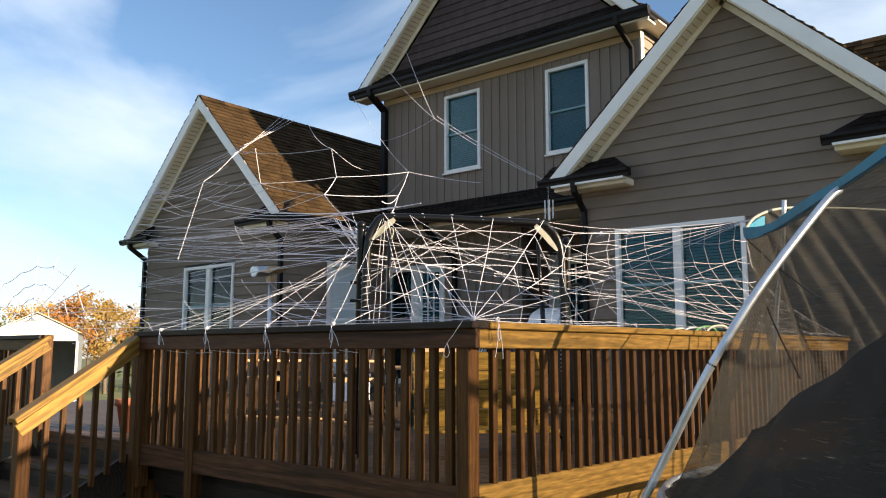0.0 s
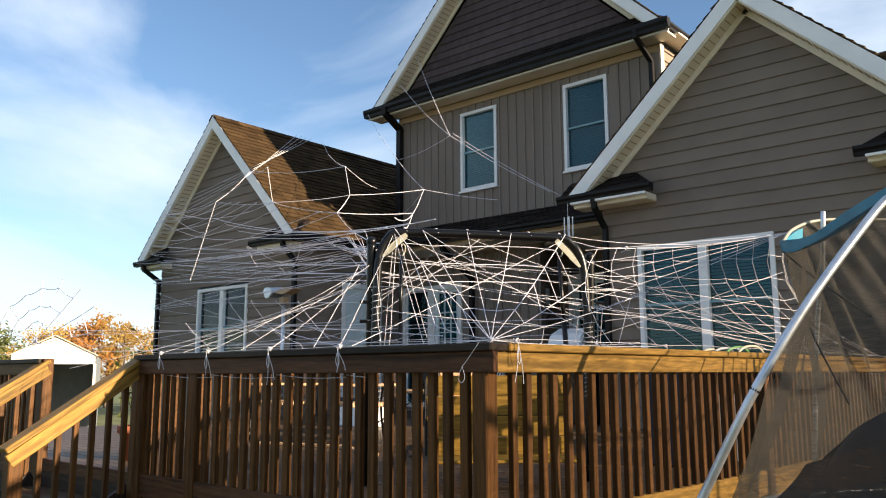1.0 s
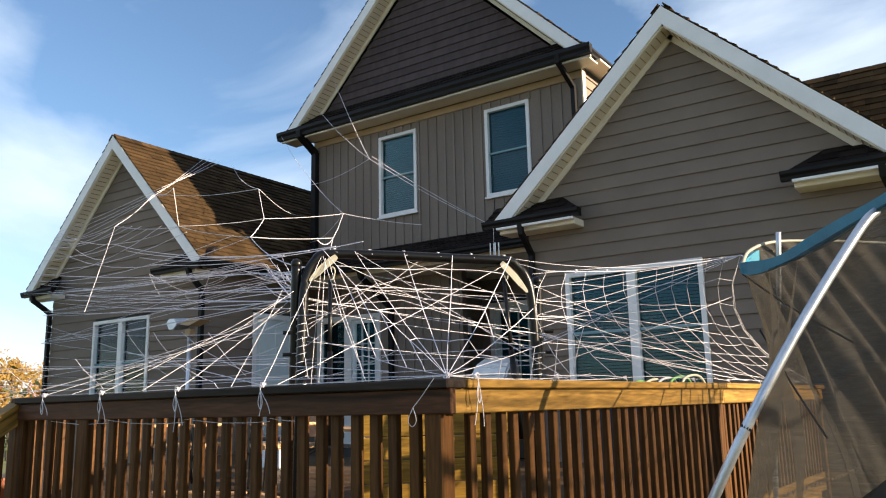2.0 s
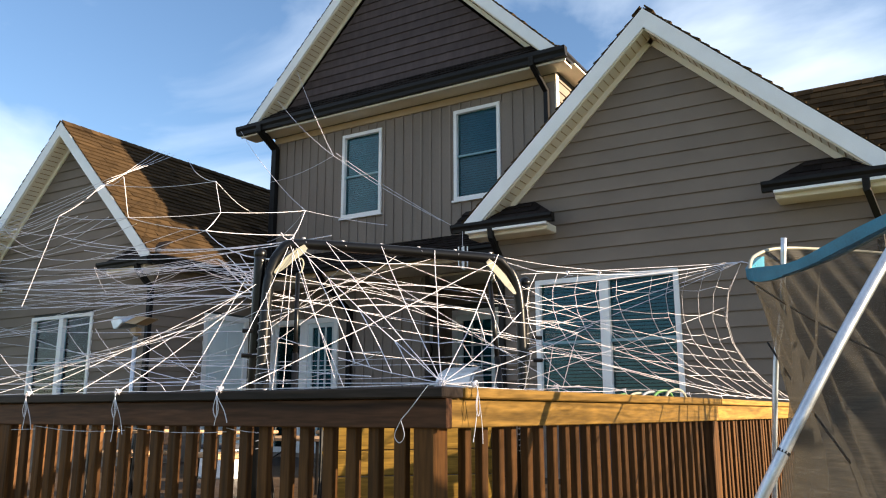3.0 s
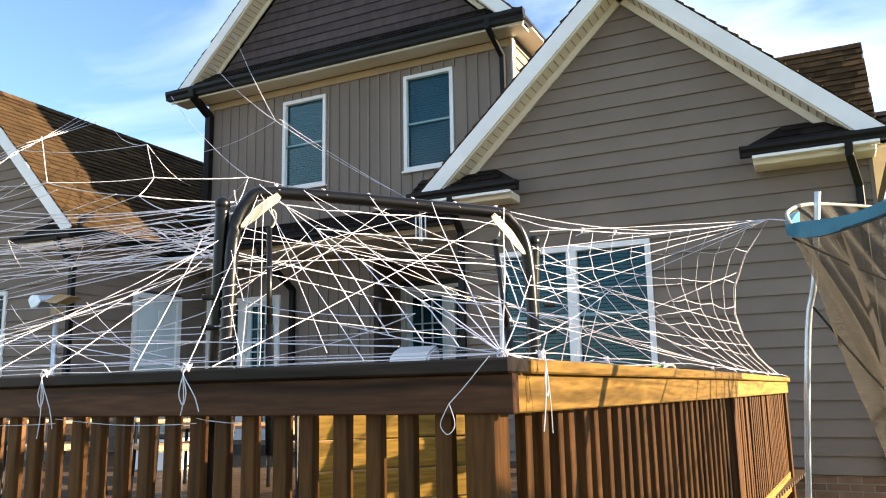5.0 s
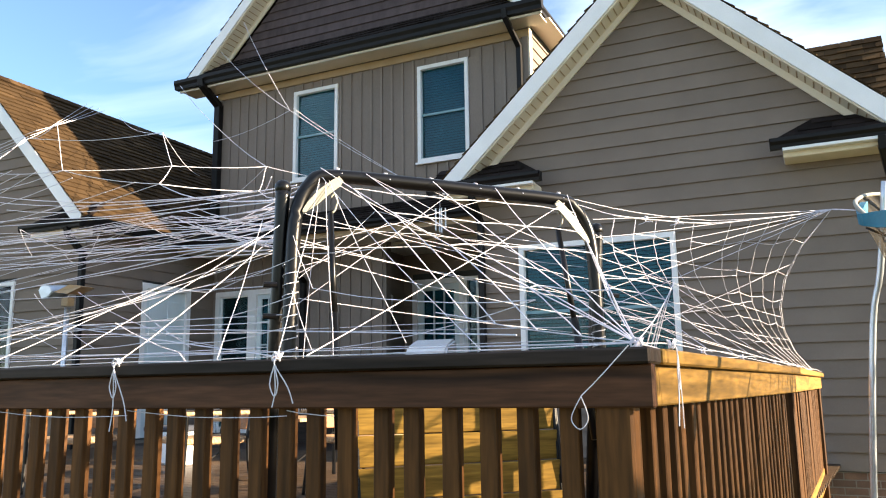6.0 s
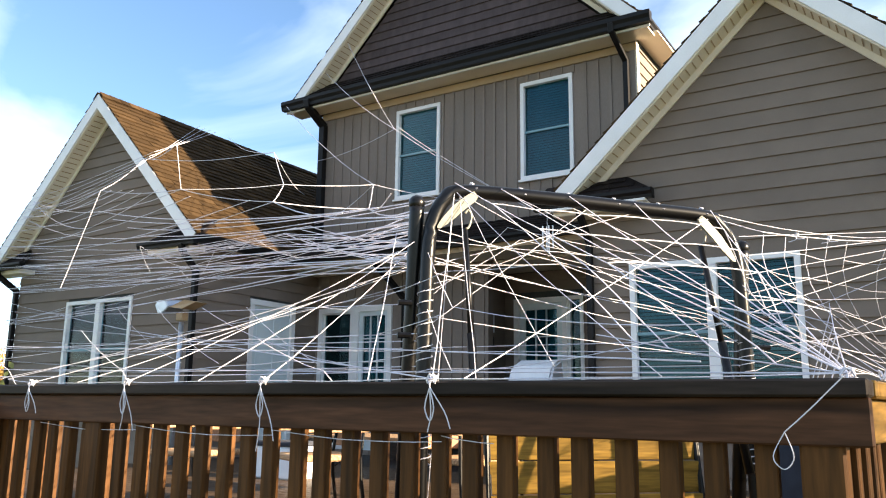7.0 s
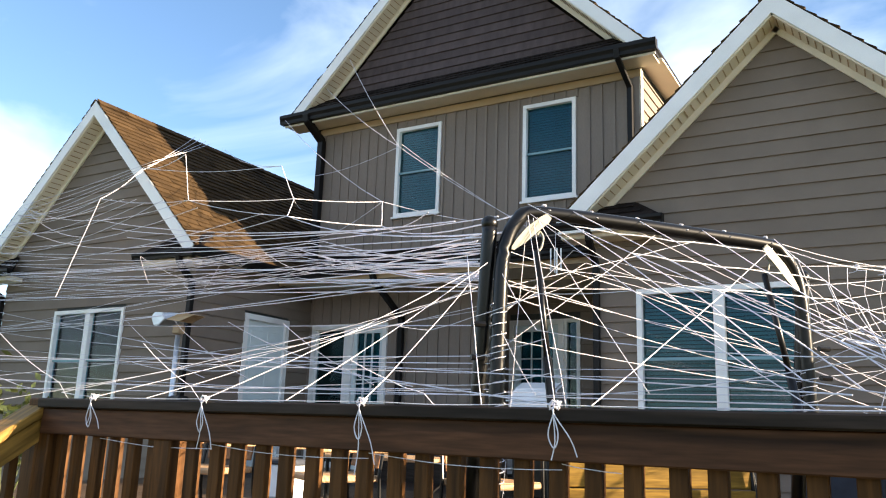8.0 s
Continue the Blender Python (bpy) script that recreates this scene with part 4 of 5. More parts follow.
def build_trampoline():
    t = thing("trampoline", "round trampoline with black mat, sagging brown net and bent steel poles", "trampoline", at=(TC.x, TC.y, 0))
    t.matrix_world = Matrix.Identity(4)
    circ = lambda r, z, k, n=72: (TC.x + r * math.cos(math.tau * k / n), TC.y + r * math.sin(math.tau * k / n), z)
    bm = bmesh.new()
    tube(bm, [circ(TR, TZ, k) for k in range(73)], 0.024, 8)
    part("frame_ring", bm, STEEL, t, smooth=True)
    bm = bmesh.new()
    n = 96
    vs = [bm.verts.new(circ(TR - 0.22, TZ - 0.01, k, n)) for k in range(n)]
    vb = [bm.verts.new(circ(TR - 0.22, TZ - 0.02, k, n)) for k in range(n)]
    bm.faces.new(vs)
    bm.faces.new(vb[::-1])
    for k in range(n):
        bm.faces.new((vs[k], vs[(k + 1) % n], vb[(k + 1) % n], vb[k]))
    part("mat", bm, MAT, t, "black woven jumping mat")
    for k in range(84):
        bm = bmesh.new()
        a, b = Vector(circ(TR - 0.03, TZ, k, 84)), Vector(circ(TR - 0.21, TZ - 0.012, k, 84))
        tube(bm, [a, a.lerp(b, 0.12), a.lerp(b, 0.15), a.lerp(b, 0.88), a.lerp(b, 0.92), b], 0.009, 6)
        part("spring", bm, STEEL, t)
    for k in range(4):
        a = math.radians(35 + 90 * k)
        for s in (-0.35, 0.35):
            part("leg", tube(bmesh.new(), [(TC.x + TR * math.cos(a + s * 0.6), TC.y + TR * math.sin(a + s * 0.6), TZ), (TC.x + TR * math.cos(a + s * 0.5), TC.y + TR * math.sin(a + s * 0.5), 0.02)], 0.021, 8), STEEL, t, smooth=True)
    part("bent_pole", tube(bmesh.new(), bend([(-1.90, 4.06, 0.66), (-1.70, 4.10, 1.05), (-1.47, 4.14, 1.49), (-1.26, 4.33, 1.90), (-1.04, 4.66, 2.32), (-0.97, 4.76, 2.42)], 8), 0.0215, 12), STEEL, t, "grey steel pole, bent over", True)
    part("pole_joint", tube(bmesh.new(), [(-1.474, 4.140, 1.483), (-1.469, 4.143, 1.492)], 0.0235, 12), GUTTER, t)
    part("upright_pole", tube(bmesh.new(), bend([(-1.905, 6.30, 0.02), (-1.865, 6.30, 1.05), (-1.787, 6.30, 1.92), (-1.728, 6.27, 2.20), (-1.668, 6.20, 2.665)], 4), 0.017, 10), STEEL, t, smooth=True)
    part("upright_pole", tube(bmesh.new(), [(2.4, 6.6, 0.02), (2.45, 6.65, 2.6)], 0.019, 10), STEEL, t, smooth=True)
    front = bend([(-1.78, 6.05, 2.50), (-1.80, 5.72, 2.38), (-1.50, 5.35, 2.34), (-0.97, 4.76, 2.44), (-0.3, 4.15, 2.6), (0.6, 3.8, 2.66), (1.7, 4.2, 2.66), (2.3, 5.2, 2.64)], 8)
    bm = bmesh.new()
    prev = None
    for i, p in enumerate(front):
        d = (front[min(i + 1, len(front) - 1)] - front[max(i - 1, 0)])
        sd = d.cross(Vector((0, 0, 1))).normalized() * 0.016
        up = Vector((0, 0, 0.034 + 0.006 * math.sin(i * 0.7)))
        cur = [bm.verts.new(p + o) for o in (sd + up, -sd + up, -sd * 0.7 - up, sd * 0.7 - up)]
        if prev:
            for k in range(4):
                bm.faces.new((prev[k], prev[(k + 1) % 4], cur[(k + 1) % 4], cur[k]))
        else:
            bm.faces.new(cur)
        prev = cur
    bm.faces.new(prev[::-1])
    part("blue_band", bm, BLUE, t, "blue vinyl band round the net's rim")
    rear = bend([(-1.80, 5.72, 2.40), (-1.82, 6.05, 2.54), (-1.70, 6.30, 2.62), (-1.35, 6.6, 2.62), (-0.6, 6.95, 2.55), (0.3, 7.05, 2.55), (1.5, 6.8, 2.6), (2.2, 6.2, 2.6), (2.3, 5.2, 2.64)], 8)
    part("top_hoop", tube(bmesh.new(), rear, 0.011, 8), PLATE, t, "pale fibreglass hoop", True)
    # net hung between the rim and the mat's edge
    def hang(name, rim, a0, a1):
        bm = bmesh.new()
        rows, cols = 14, 60
        ln = [rim[min(len(rim) - 1, int(i * (len(rim) - 1) / cols))] for i in range(cols + 1)]
        grid = []
        for j in range(rows + 1):
            v = j / rows
            row = []
            for i in range(cols + 1):
                a = math.radians(a0 + (a1 - a0) * i / cols)
                tuck = 1 - min(1.0, max(0.0, (math.degrees(a) - 190) / 25))
                rad = TR + 0.07 - 0.46 * tuck
                low = Vector((TC.x + rad * math.cos(a), TC.y + rad * math.sin(a), TZ - 0.05))
                p = ln[i].lerp(low, v)
                sag = math.sin(v * math.pi) * (0.16 * noise.noise((i * 0.22, j * 0.10, 3 if name == "net" else 8)) - 0.10 * tuck)
                d = Vector((p.x - TC.x, p.y - TC.y, 0)).normalized()
                row.append(bm.verts.new(p + d * sag))
            grid.append(row)
        for j in range(rows):
            for i in range(cols):
                bm.faces.new((grid[j][i], grid[j][i + 1], grid[j + 1][i + 1], grid[j + 1][i]))
        part(name, bm, NET, t, "fine brown safety net", True)
    hang("net", front[:40], 150, 275)
    hang("net", rear[8:36], 152, 85)
    # slack part of the net, folded over along the mat's edge, shade put into its tone
    bm = bmesh.new()
    grid = []
    for i in range(49):
        f = i / 48
        a = math.radians(188 + 94 * f)
        top = 0.02 + 0.98 * min(1.0, f * 1.35) ** 1.3 + 0.05 * noise.noise((i * 0.3, 1, 4))
        row = []
        for j in range(9):
            v = j / 8
            rad = TR - 0.02 - 0.34 * v + 0.035 * noise.noise((i * 0.35, j * 0.4, 6))
            row.append(bm.verts.new((TC.x + rad * math.cos(a), TC.y + rad * math.sin(a), TZ + 0.01 + top * v)))
        grid.append(row)
    for g, h in zip(grid, grid[1:]):
        for j in range(8):
            bm.faces.new((g[j], h[j], h[j + 1], g[j + 1]))
    part("net_fold", bm, NETFOLD, t, "slack net folded double at the mat's edge, shade-darkened", True)
    for a, b in (((-1.80, 5.72, 2.34), (-1.15, 4.95, 1.85)), ((-1.74, 5.75, 2.0), (-1.35, 5.2, 1.40))):
        part("tie_cord", tube(bmesh.new(), bend([a, (Vector(a) + Vector(b)) / 2 - Vector((0, 0, 0.02)), b], 5), 0.006, 6), GUTTER, t)


build_trampoline()

# ---- cord webs ----
WEB_N = [0]


def strand(web, p, q, sag=0.015, r=0.0014, name="strand"):
    """One length of cord from p to q with a little sag."""
    p, q = Vector(p), Vector(q)
    ln = (q - p).length
    WEB_N[0] += 1
    n = 7 if ln > 0.6 else 4
    pts = []
    for k in range(n + 1):
        t = k / n
        o = p.lerp(q, t) - Vector((0, 0, sag * ln * 4 * t * (1 - t)))
        w = 0.0015 * ln ** 0.5
        if 0 < k < n:
            o += Vector((noise.noise((WEB_N[0] * 3.1, t * 3, 0)), noise.noise((WEB_N[0] * 3.1, t * 3, 5)), noise.noise((WEB_N[0] * 3.1, t * 3, 9)))) * w * 3
        pts.append(o)
    part(name, tube(bmesh.new(), pts, r, 5), STRING, web)
    return lambda t: p.lerp(q, t) - Vector((0, 0, sag * ln * 4 * t * (1 - t)))


def path_strand(web, pts, r=0.0014, sag=0.02):
    for p, q in zip(pts, pts[1:]):
        strand(web, p, q, sag, r)


def knot(web, at, tail=0.12, loop=True, size=0.013, face=(0, -1, 0), lean=0.0):
    """A tied knot with loops and hanging tails over the rail's face."""
    at, face = Vector(at), Vector(face)
    side = Vector((-face.y, face.x, 0))
    rng = random.Random(int(at.x * 1000 + at.y * 77))
    bm = bmesh.new()
    pts = []
    for k in range(26):
        a = k * 0.9
        pts.append(at + Vector((0, 0, size * 0.9 * math.sin(a * 1.3))) + side * size * 1.1 * math.cos(a) + face * size * 0.7 * math.sin(a * 0.7))
    tube(bm, pts, 0.0024, 5)
    part("knot", bm, STRING, web)
    out = face * 0.012
    for sgn in (-1, 1):
        e = at + out + Vector((0, 0, -0.02))
        f = at + out + side * (0.035 * sgn + lean) + Vector((0, 0, -tail * rng.uniform(0.75, 1.1)))
        part("cord_tail", tube(bmesh.new(), bend([at, e, e.lerp(f, 0.6) + side * 0.008, f], 4), 0.0017, 5), STRING, web)
    if loop:
        e = at + out * 1.06 + Vector((0, 0, -0.025))
        ring = [e, e + side * 0.014 + Vector((0, 0, -0.05)), e + side * 0.003 + Vector((0, 0, -0.085)), e - side * 0.014 + Vector((0, 0, -0.05)), e]
        part("cord_loop", tube(bmesh.new(), bend(ring, 4), 0.0019, 5), STRING, web)


def rings(web, spokes, fractions, sag=0.03, skip=0.0, seed=1, r=0.0014):
    """Cross threads that link the spokes of a web, each slightly off its neighbours."""
    rng = random.Random(seed)
    for f in fractions:
        fs = [min(0.97, max(0.03, f + rng.uniform(-0.025, 0.025))) for _ in spokes]
        for i in range(len(spokes) - 1):
            if rng.random() >= skip:
                strand(web, spokes[i](fs[i]), spokes[i + 1](fs[i + 1]), sag, r)


K = Vector((-2.43, 3.43, 1.722))
E = Vector((-2.07, 9.62, 1.722))
W = Vector((-1.93, 6.24, 2.549))
KNOTS = [Vector((x, 3.366, 1.716)) for x in (-5.275, -4.695, -4.040, -3.422)]
bar = lambda s: SL.lerp(SR, s) + Vector((0, 0, 0.033))
postL = lambda z: Vector((SL.x, SL.y, z)) - swd * 0.12
postR = lambda z: Vector((SL.x, SL.y, z)) + swd * 1.34
rail_pt = lambda y: Vector((side_x(y), y, 1.735)) if y < 6.49 else C1.lerp(C2, (y - 6.49) / 3.17) + Vector((0, 0, 1.735))

# fan from the deck's corner up to the swing's top bar
fan = thing("corner_web", "white cord web fanned from deck corner to swing bar", "web", "cord webs")
targets = [KNOTS[3] + Vector((0.35, 0.3, 0.13)), bar(0.0), bar(0.16), bar(0.42), bar(0.68), bar(1.0), postR(2.2), postR(1.95).lerp(W, 0.30), postR(1.8).lerp(rail_pt(6.8), 0.25), rail_pt(5.1)]
spokes = [strand(fan, K, t, 0.01, 0.0019) for t in targets]
rings(fan, spokes, (0.24, 0.45, 0.63, 0.82), sag=-0.02, seed=4, r=0.0020)
knot(fan, K, 0.03, False)
knot(fan, K + Vector((0.06, 0.12, 0)), 0.26, face=(1, 0, 0))
strand(fan, KNOTS[3], K, 0.004)
path_strand(fan, [K, rail_pt(4.35), rail_pt(5.1), rail_pt(6.1), rail_pt(6.8), rail_pt(7.6), rail_pt(8.6), E], sag=-0.01)
strand(fan, K + Vector((0.0, -0.09, -0.01)), (-2.55, 3.36, 1.60), 0.01)
part("cord_loop", tube(bmesh.new(), bend([(-2.55, 3.36, 1.60), (-2.535, 3.36, 1.55), (-2.555, 3.36, 1.525), (-2.575, 3.36, 1.55), (-2.55, 3.36, 1.60)], 5), 0.00125, 5), STRING, fan)

# fan from the swing's upper corner down to the knots on the front rail
front = thing("front_web", "white cord web tied along the front deck railing", "web", "cord webs")
foot = [KNOTS[3] + Vector((0.62, 0, 0)), KNOTS[3], KNOTS[3].lerp(KNOTS[2], 0.35), KNOTS[2], KNOTS[2].lerp(KNOTS[1], 0.45), KNOTS[1], KNOTS[1].lerp(KNOTS[0], 0.5), KNOTS[0], Vector((FLX + 0.04, 3.44, 1.735)), Vector((-6.3, 3.2, 1.62)), Vector((-7.25, 3.42, 1.74))]
fs = [strand(front, SL if i < 2 else postL(2.42 - 0.03 * i) - swd * 0.05 * (i % 3) + back * 0.06 * (i % 4), p, 0.012) for i, p in enumerate(foot)]
rings(front, fs, (0.52, 0.74, 0.90), sag=0.015, skip=0.35, seed=9)
for i, kn in enumerate(KNOTS):
    knot(front, kn, (0.11, 0.16, 0.20, 0.17)[i], lean=0.03)
    strand(front, kn + Vector((0, 0.05, -0.15)), (KNOTS[min(3, i + 1)] if i < 3 else kn + Vector((0.16, 0, 0))) + Vector((0, 0.05, -0.165)), 0.02, 0.0013)
for a, b in zip([foot[8]] + KNOTS, KNOTS + [K]):
    strand(front, a, b, 0.004)
# long lines along the rail, from the posts beyond the stairs to the swing and the corner
for i, (zl, zr, xr) in enumerate(((1.80, 1.78, 0), (1.88, 1.84, 1), (1.98, 1.93, 0), (2.06, 1.90, 1))):
    right = K + Vector((0, 0.02 * i, 0.004 * i)) if xr else postL(zr)
    if i in (1, 3):
        right = postR(zr)
    strand(front, (-9.75 + 0.1 * i, 3.5 + 0.12 * i, zl), right, 0.004, 0.0020)
for i, (u, v) in enumerate(((0.30, 0.42), (0.48, 0.55), (0.62, 0.66), (0.76, 0.80))):
    a = Vector((-9.7, 3.6, 2.27)).lerp(K, u)
    b = Vector((-9.7, 3.6, 1.85)).lerp(K, v)
    strand(front, a, b, 0.03)
    strand(front, b, b + Vector((0.12, 0.0, -0.10)), 0.02)
# long falling lines from the left wing's downspout to the swing and the deck's corner
for z, q in ((3.30, postL(2.05)), (3.08, K + Vector((-0.3, 0, 0.03))), (2.78, postL(1.90)), (2.58, postR(1.95)), (2.40, K), (2.24, postL(1.80)), (3.45, KNOTS[3])):
    strand(front, (-16.95, 9.78, z), q, 0.003, 0.0022)
for u, v in ((0.62, 0.70), (0.72, 0.75), (0.80, 0.86), (0.86, 0.84)):
    strand(front, Vector((-16.95, 9.78, 3.30)).lerp(postL(2.05), u), Vector((-16.95, 9.78, 2.40)).lerp(K, v), 0.02, 0.0017)
for zz in (2.28, 2.05):
    path_strand(front, [postL(zz), postL(zz) + Vector((0.25, -0.2, -0.28)), KNOTS[3] + Vector((0.75, 0.05, 0.12))], sag=0.02)
strand(front, SL, postL(1.0), 0.0)
strand(front, SL + swd * 0.02, Vector((-3.62, 3.95, 1.74)), 0.01)
strand(front, SL + swd * 0.03, Vector((-3.35, 4.0, 1.78)), 0.02)

# twisted cord up the swing's legs
wrap = thing("leg_wrap", "white cord wound round the swing's black legs", "web", "cord webs")
for base, top in ((postL(1.35), postL(2.15)), (postR(1.35), postR(1.95))):
    for ph in (0.0,):
        pts = []
        for k in range(300):
            t = k / 299
            a = (t * 17 + ph + 0.3 * math.sin(t * 5)) * math.tau
            pts.append(base.lerp(top, 0.08 + 0.9 * t) + Vector((math.cos(a), math.sin(a), 0)) * 0.032)
        part("wound_cord", tube(bmesh.new(), pts, 0.0020, 5), STRING, wrap)

# the thick bundle from the left wing's corner past the swing to the side rail
bundle = thing("bundle_web", "dense bundle of white cords strung between eave and swing", "web", "cord webs")
rng = random.Random(12)
PIN = Vector((-7.78, 7.53, 3.30))
lefts = [Vector((-16.95, 9.70, z)) for z in (4.16, 4.10, 4.05, 3.95, 3.72, 3.64, 3.12, 3.05)] + [Vector((-17.45, 9.50, 4.12)), Vector((-16.9, 9.55, 4.5)), Vector((-17.0, 9.6, 4.3))]
mids = []
for i in range(30):
    p = lefts[i % len(lefts)]
    mid = PIN + Vector((rng.uniform(-0.35, 0.35), rng.uniform(-0.25, 0.25), rng.uniform(-0.20, 0.13)))
    q = postL(2.20 + 0.26 * rng.random()) + back * rng.uniform(0.0, 0.3) + Vector((0, 0, 0.0))
    if i % 3 == 0:
        strand(bundle, p, q, 0.004, 0.0032)
    else:
        path_strand(bundle, [p, mid, q], r=0.0032, sag=0.006)
        mids.append((p, mid, q))
for i in range(12):
    p, mid, q = mids[i % len(mids)]
    a = p.lerp(mid, rng.uniform(0.55, 0.98))
    p2, mid2, q2 = mids[(i * 5 + 3) % len(mids)]
    b = p2.lerp(mid2, rng.uniform(0.6, 1.0))
    if (a - b).length < 1.3:
        strand(bundle, a, b, 0.05, 0.0028)
for i in range(6):
    p = postL(2.14 + 0.30 * rng.random()) + back * rng.uniform(0, 0.35)
    q = rail_pt(rng.uniform(6.8, 9.6)) if i % 3 else postR(1.8 + 0.5 * rng.random())
    path_strand(bundle, [p, p.lerp(q, 0.45) + Vector((rng.uniform(-0.1, 0.1), 0, rng.uniform(0.0, 0.14))), q], r=0.0015, sag=0.01)
for i in range(3):
    z = 2.05 + 0.045 * i
    path_strand(bundle, [postL(z) + back * 0.2, bar(0.25 + 0.05 * i) + Vector((0, 0, -0.12 - 0.05 * (i % 3))) + back * 0.2, postR(2.3 - 0.05 * i) + back * 0.1], r=0.00125, sag=0.02)
for a, b in ((SL, postR(1.92)), (postL(2.0), postR(1.86)), (SR, KNOTS[3] + Vector((0.1, 0, 0))), (bar(0.15), rail_pt(4.4)), (bar(0.55), postL(1.95)), (bar(0.3), postR(2.2)), (bar(0.8), postL(2.2))):
    strand(bundle, a, b, 0.004)
for i in range(6):
    knot(bundle, bar(0.06 + 0.18 * i), 0.03, False, 0.008)

# side web between the swing, the net's rim and the side rail
side = thing("side_web", "white cord web between swing, trampoline rim and side railing", "web", "cord webs")
W2, W3 = Vector((-2.525, 5.953, 2.481)), Vector((-2.88, 5.233, 2.424))
strand(side, W, (-1.79, 5.9, 2.46), 0.0, 0.0030)
tops = [W3, W3.lerp(W2, 0.5), W2, W2.lerp(W, 0.4), W2.lerp(W, 0.75), W]
path_strand(side, [SR, W3, W2, W], r=0.0022, sag=0.01)
path_strand(side, [SR + Vector((0, 0, 0.02)), W2 + Vector((0, 0, 0.015)), W], sag=0.02)
rails = [4.35, 5.1, 6.1, 6.8, 7.6, 8.2, 8.8, 9.3]
sp = []
for i in range(13):
    t = i / 12
    top = W if i < 3 else (W.lerp(W2, (i - 2) / 6) if i < 8 else W2.lerp(W3, (i - 7) / 5)) - Vector((0, 0, 0.012))
    bot = rail_pt((9.6, 9.55, 9.3, 8.9, 8.5, 8.0, 7.6, 7.1, 6.6, 6.0, 5.5, 5.0, 4.5)[i])
    mid = top.lerp(bot, 0.5) + Vector((-0.26 * (1 - 0.5 * t), -0.25 * (1 - t), -0.05))
    mid.z += 0.06
    curve = lambda u, a=top, m=mid, b=bot: a * (1 - u) ** 2 + (m * 2 - (a + b) / 2) * 2 * u * (1 - u) + b * u * u
    path_strand(side, [curve(k / 6) for k in range(7)], sag=0.0)
    sp.append(curve)
rings(side, sp, (0.14, 0.30, 0.46, 0.64, 0.82), sag=0.015, skip=0.18, seed=7)
for i in range(6):
    strand(side, postR(1.80 + 0.11 * i), sp[(i * 5) % 9](0.25 + 0.08 * ((i * 3) % 8)), 0.004)
for i in range(6):
    strand(side, postR(2.42 - 0.09 * i), W, 0.004)
for yy in (4.35, 5.1, 6.1, 6.8, 7.6, 8.6):
    knot(side, rail_pt(yy), 0.10 + 0.03 * ((yy * 10) % 3), False, 0.009, face=(1, 0, 0))
for s in (0.3, 0.62):
    knot(side, W3.lerp(W2, s), 0.03, False, 0.008)

# high web from the house's gables to the swing
high = thing("roof_web", "wide-meshed white cord web hung between gables and swing", "web", "cord webs")
R = 0.0044
rakeA, rakeB = Vector((-11.18, 12.33, 8.34)), Vector((-11.68, 12.33, 7.84))
n2 = Vector((-8.97, 10.83, 5.77))
n3 = Vector((-7.97, 9.04, 4.31))
n4 = Vector((-8.465, 8.00, 4.123))
n5 = Vector((-7.84, 7.21, 3.655))
n6 = Vector((-9.20, 8.56, 4.79))
n7 = Vector((-7.30, 8.09, 3.71))
n8 = Vector((-9.62, 7.51, 4.105))
n9 = Vector((-9.575, 7.36, 4.61))
nL = Vector((-12.06, 8.11, 4.57))
nJ = Vector((-12.40, 7.88, 3.18))
nU = Vector((-12.84, 9.35, 5.506))
rakeL = Vector((-16.35, 9.52, 5.15))
corner, eave = Vector((-12.06, 12.62, 6.25)), Vector((-12.62, 12.26, 7.36))
ridge = Vector((-14.55, 12.05, 7.14))
for p, q in ((rakeA, n2), (rakeB, n2), (n2, corner), (n2, (-7.2, 11.3, 4.55)), (n2 + Vector((0.02, 0.05, 0.05)), (-7.0, 11.8, 4.4)), (eave, n3), (n3, n4), (n3, n7), (n4, n6), (n4, n5), (n3, (-7.0, 9.6, 4.1)),
             (n7, SL), (n7, (-5.2, 5.6, 3.0)), (n5, n7), (n5, SL + Vector((-0.05, 0, -0.08))), (n6, (-12.3, 12.55, 5.6)), (n6, ridge + Vector((0.05, 0.5, 0.0))), (n6, nU), (n9, n8), (n4, n8), (n4, n5), (n8, nL), (n5, n8), (n9, nU), (n3, (-12.06, 12.6, 5.0))):
    strand(high, p, q, 0.018, R)
for i in range(4):
    m = nU + Vector((0.10 * i - 0.15, 0.02 * i, 0.07 * i - 0.1))
    strand(high, m, ridge + Vector((0.03, 0.14 * i - 0.25, 0.01)), 0.004, R)
    strand(high, m, rakeL + Vector((0.12 * i - 0.2, 0, 0.12 * i - 0.2)), 0.008, R)
strand(high, nU, nL, 0.03, R)
strand(high, nL, nJ, 0.004, R)
for i, q in enumerate((nL, nL.lerp(n8, 0.3), n8, n5, nL.lerp(n9, 0.5), nJ.lerp(nL, 0.6))):
    strand(high, rakeL + Vector((0.14 * (i % 3) - 0.1, 0, 0.14 * (i % 3) - 0.16)), q, 0.02 + 0.008 * (i % 4), R)
for i in range(7):
    p = rakeL + Vector((-0.13 * i, 0, -0.13 * i))
    strand(high, p, nL.lerp(n8 if i % 2 else n5, 0.15 * i), 0.02 + 0.006 * (i % 3), R)
for i in range(4):
    strand(high, nL + Vector((0.2 * i, 0.1 * i, -0.3 - 0.12 * i)), Vector((-5.6 + 0.3 * i, 5.6, 2.92)), 0.012, R)

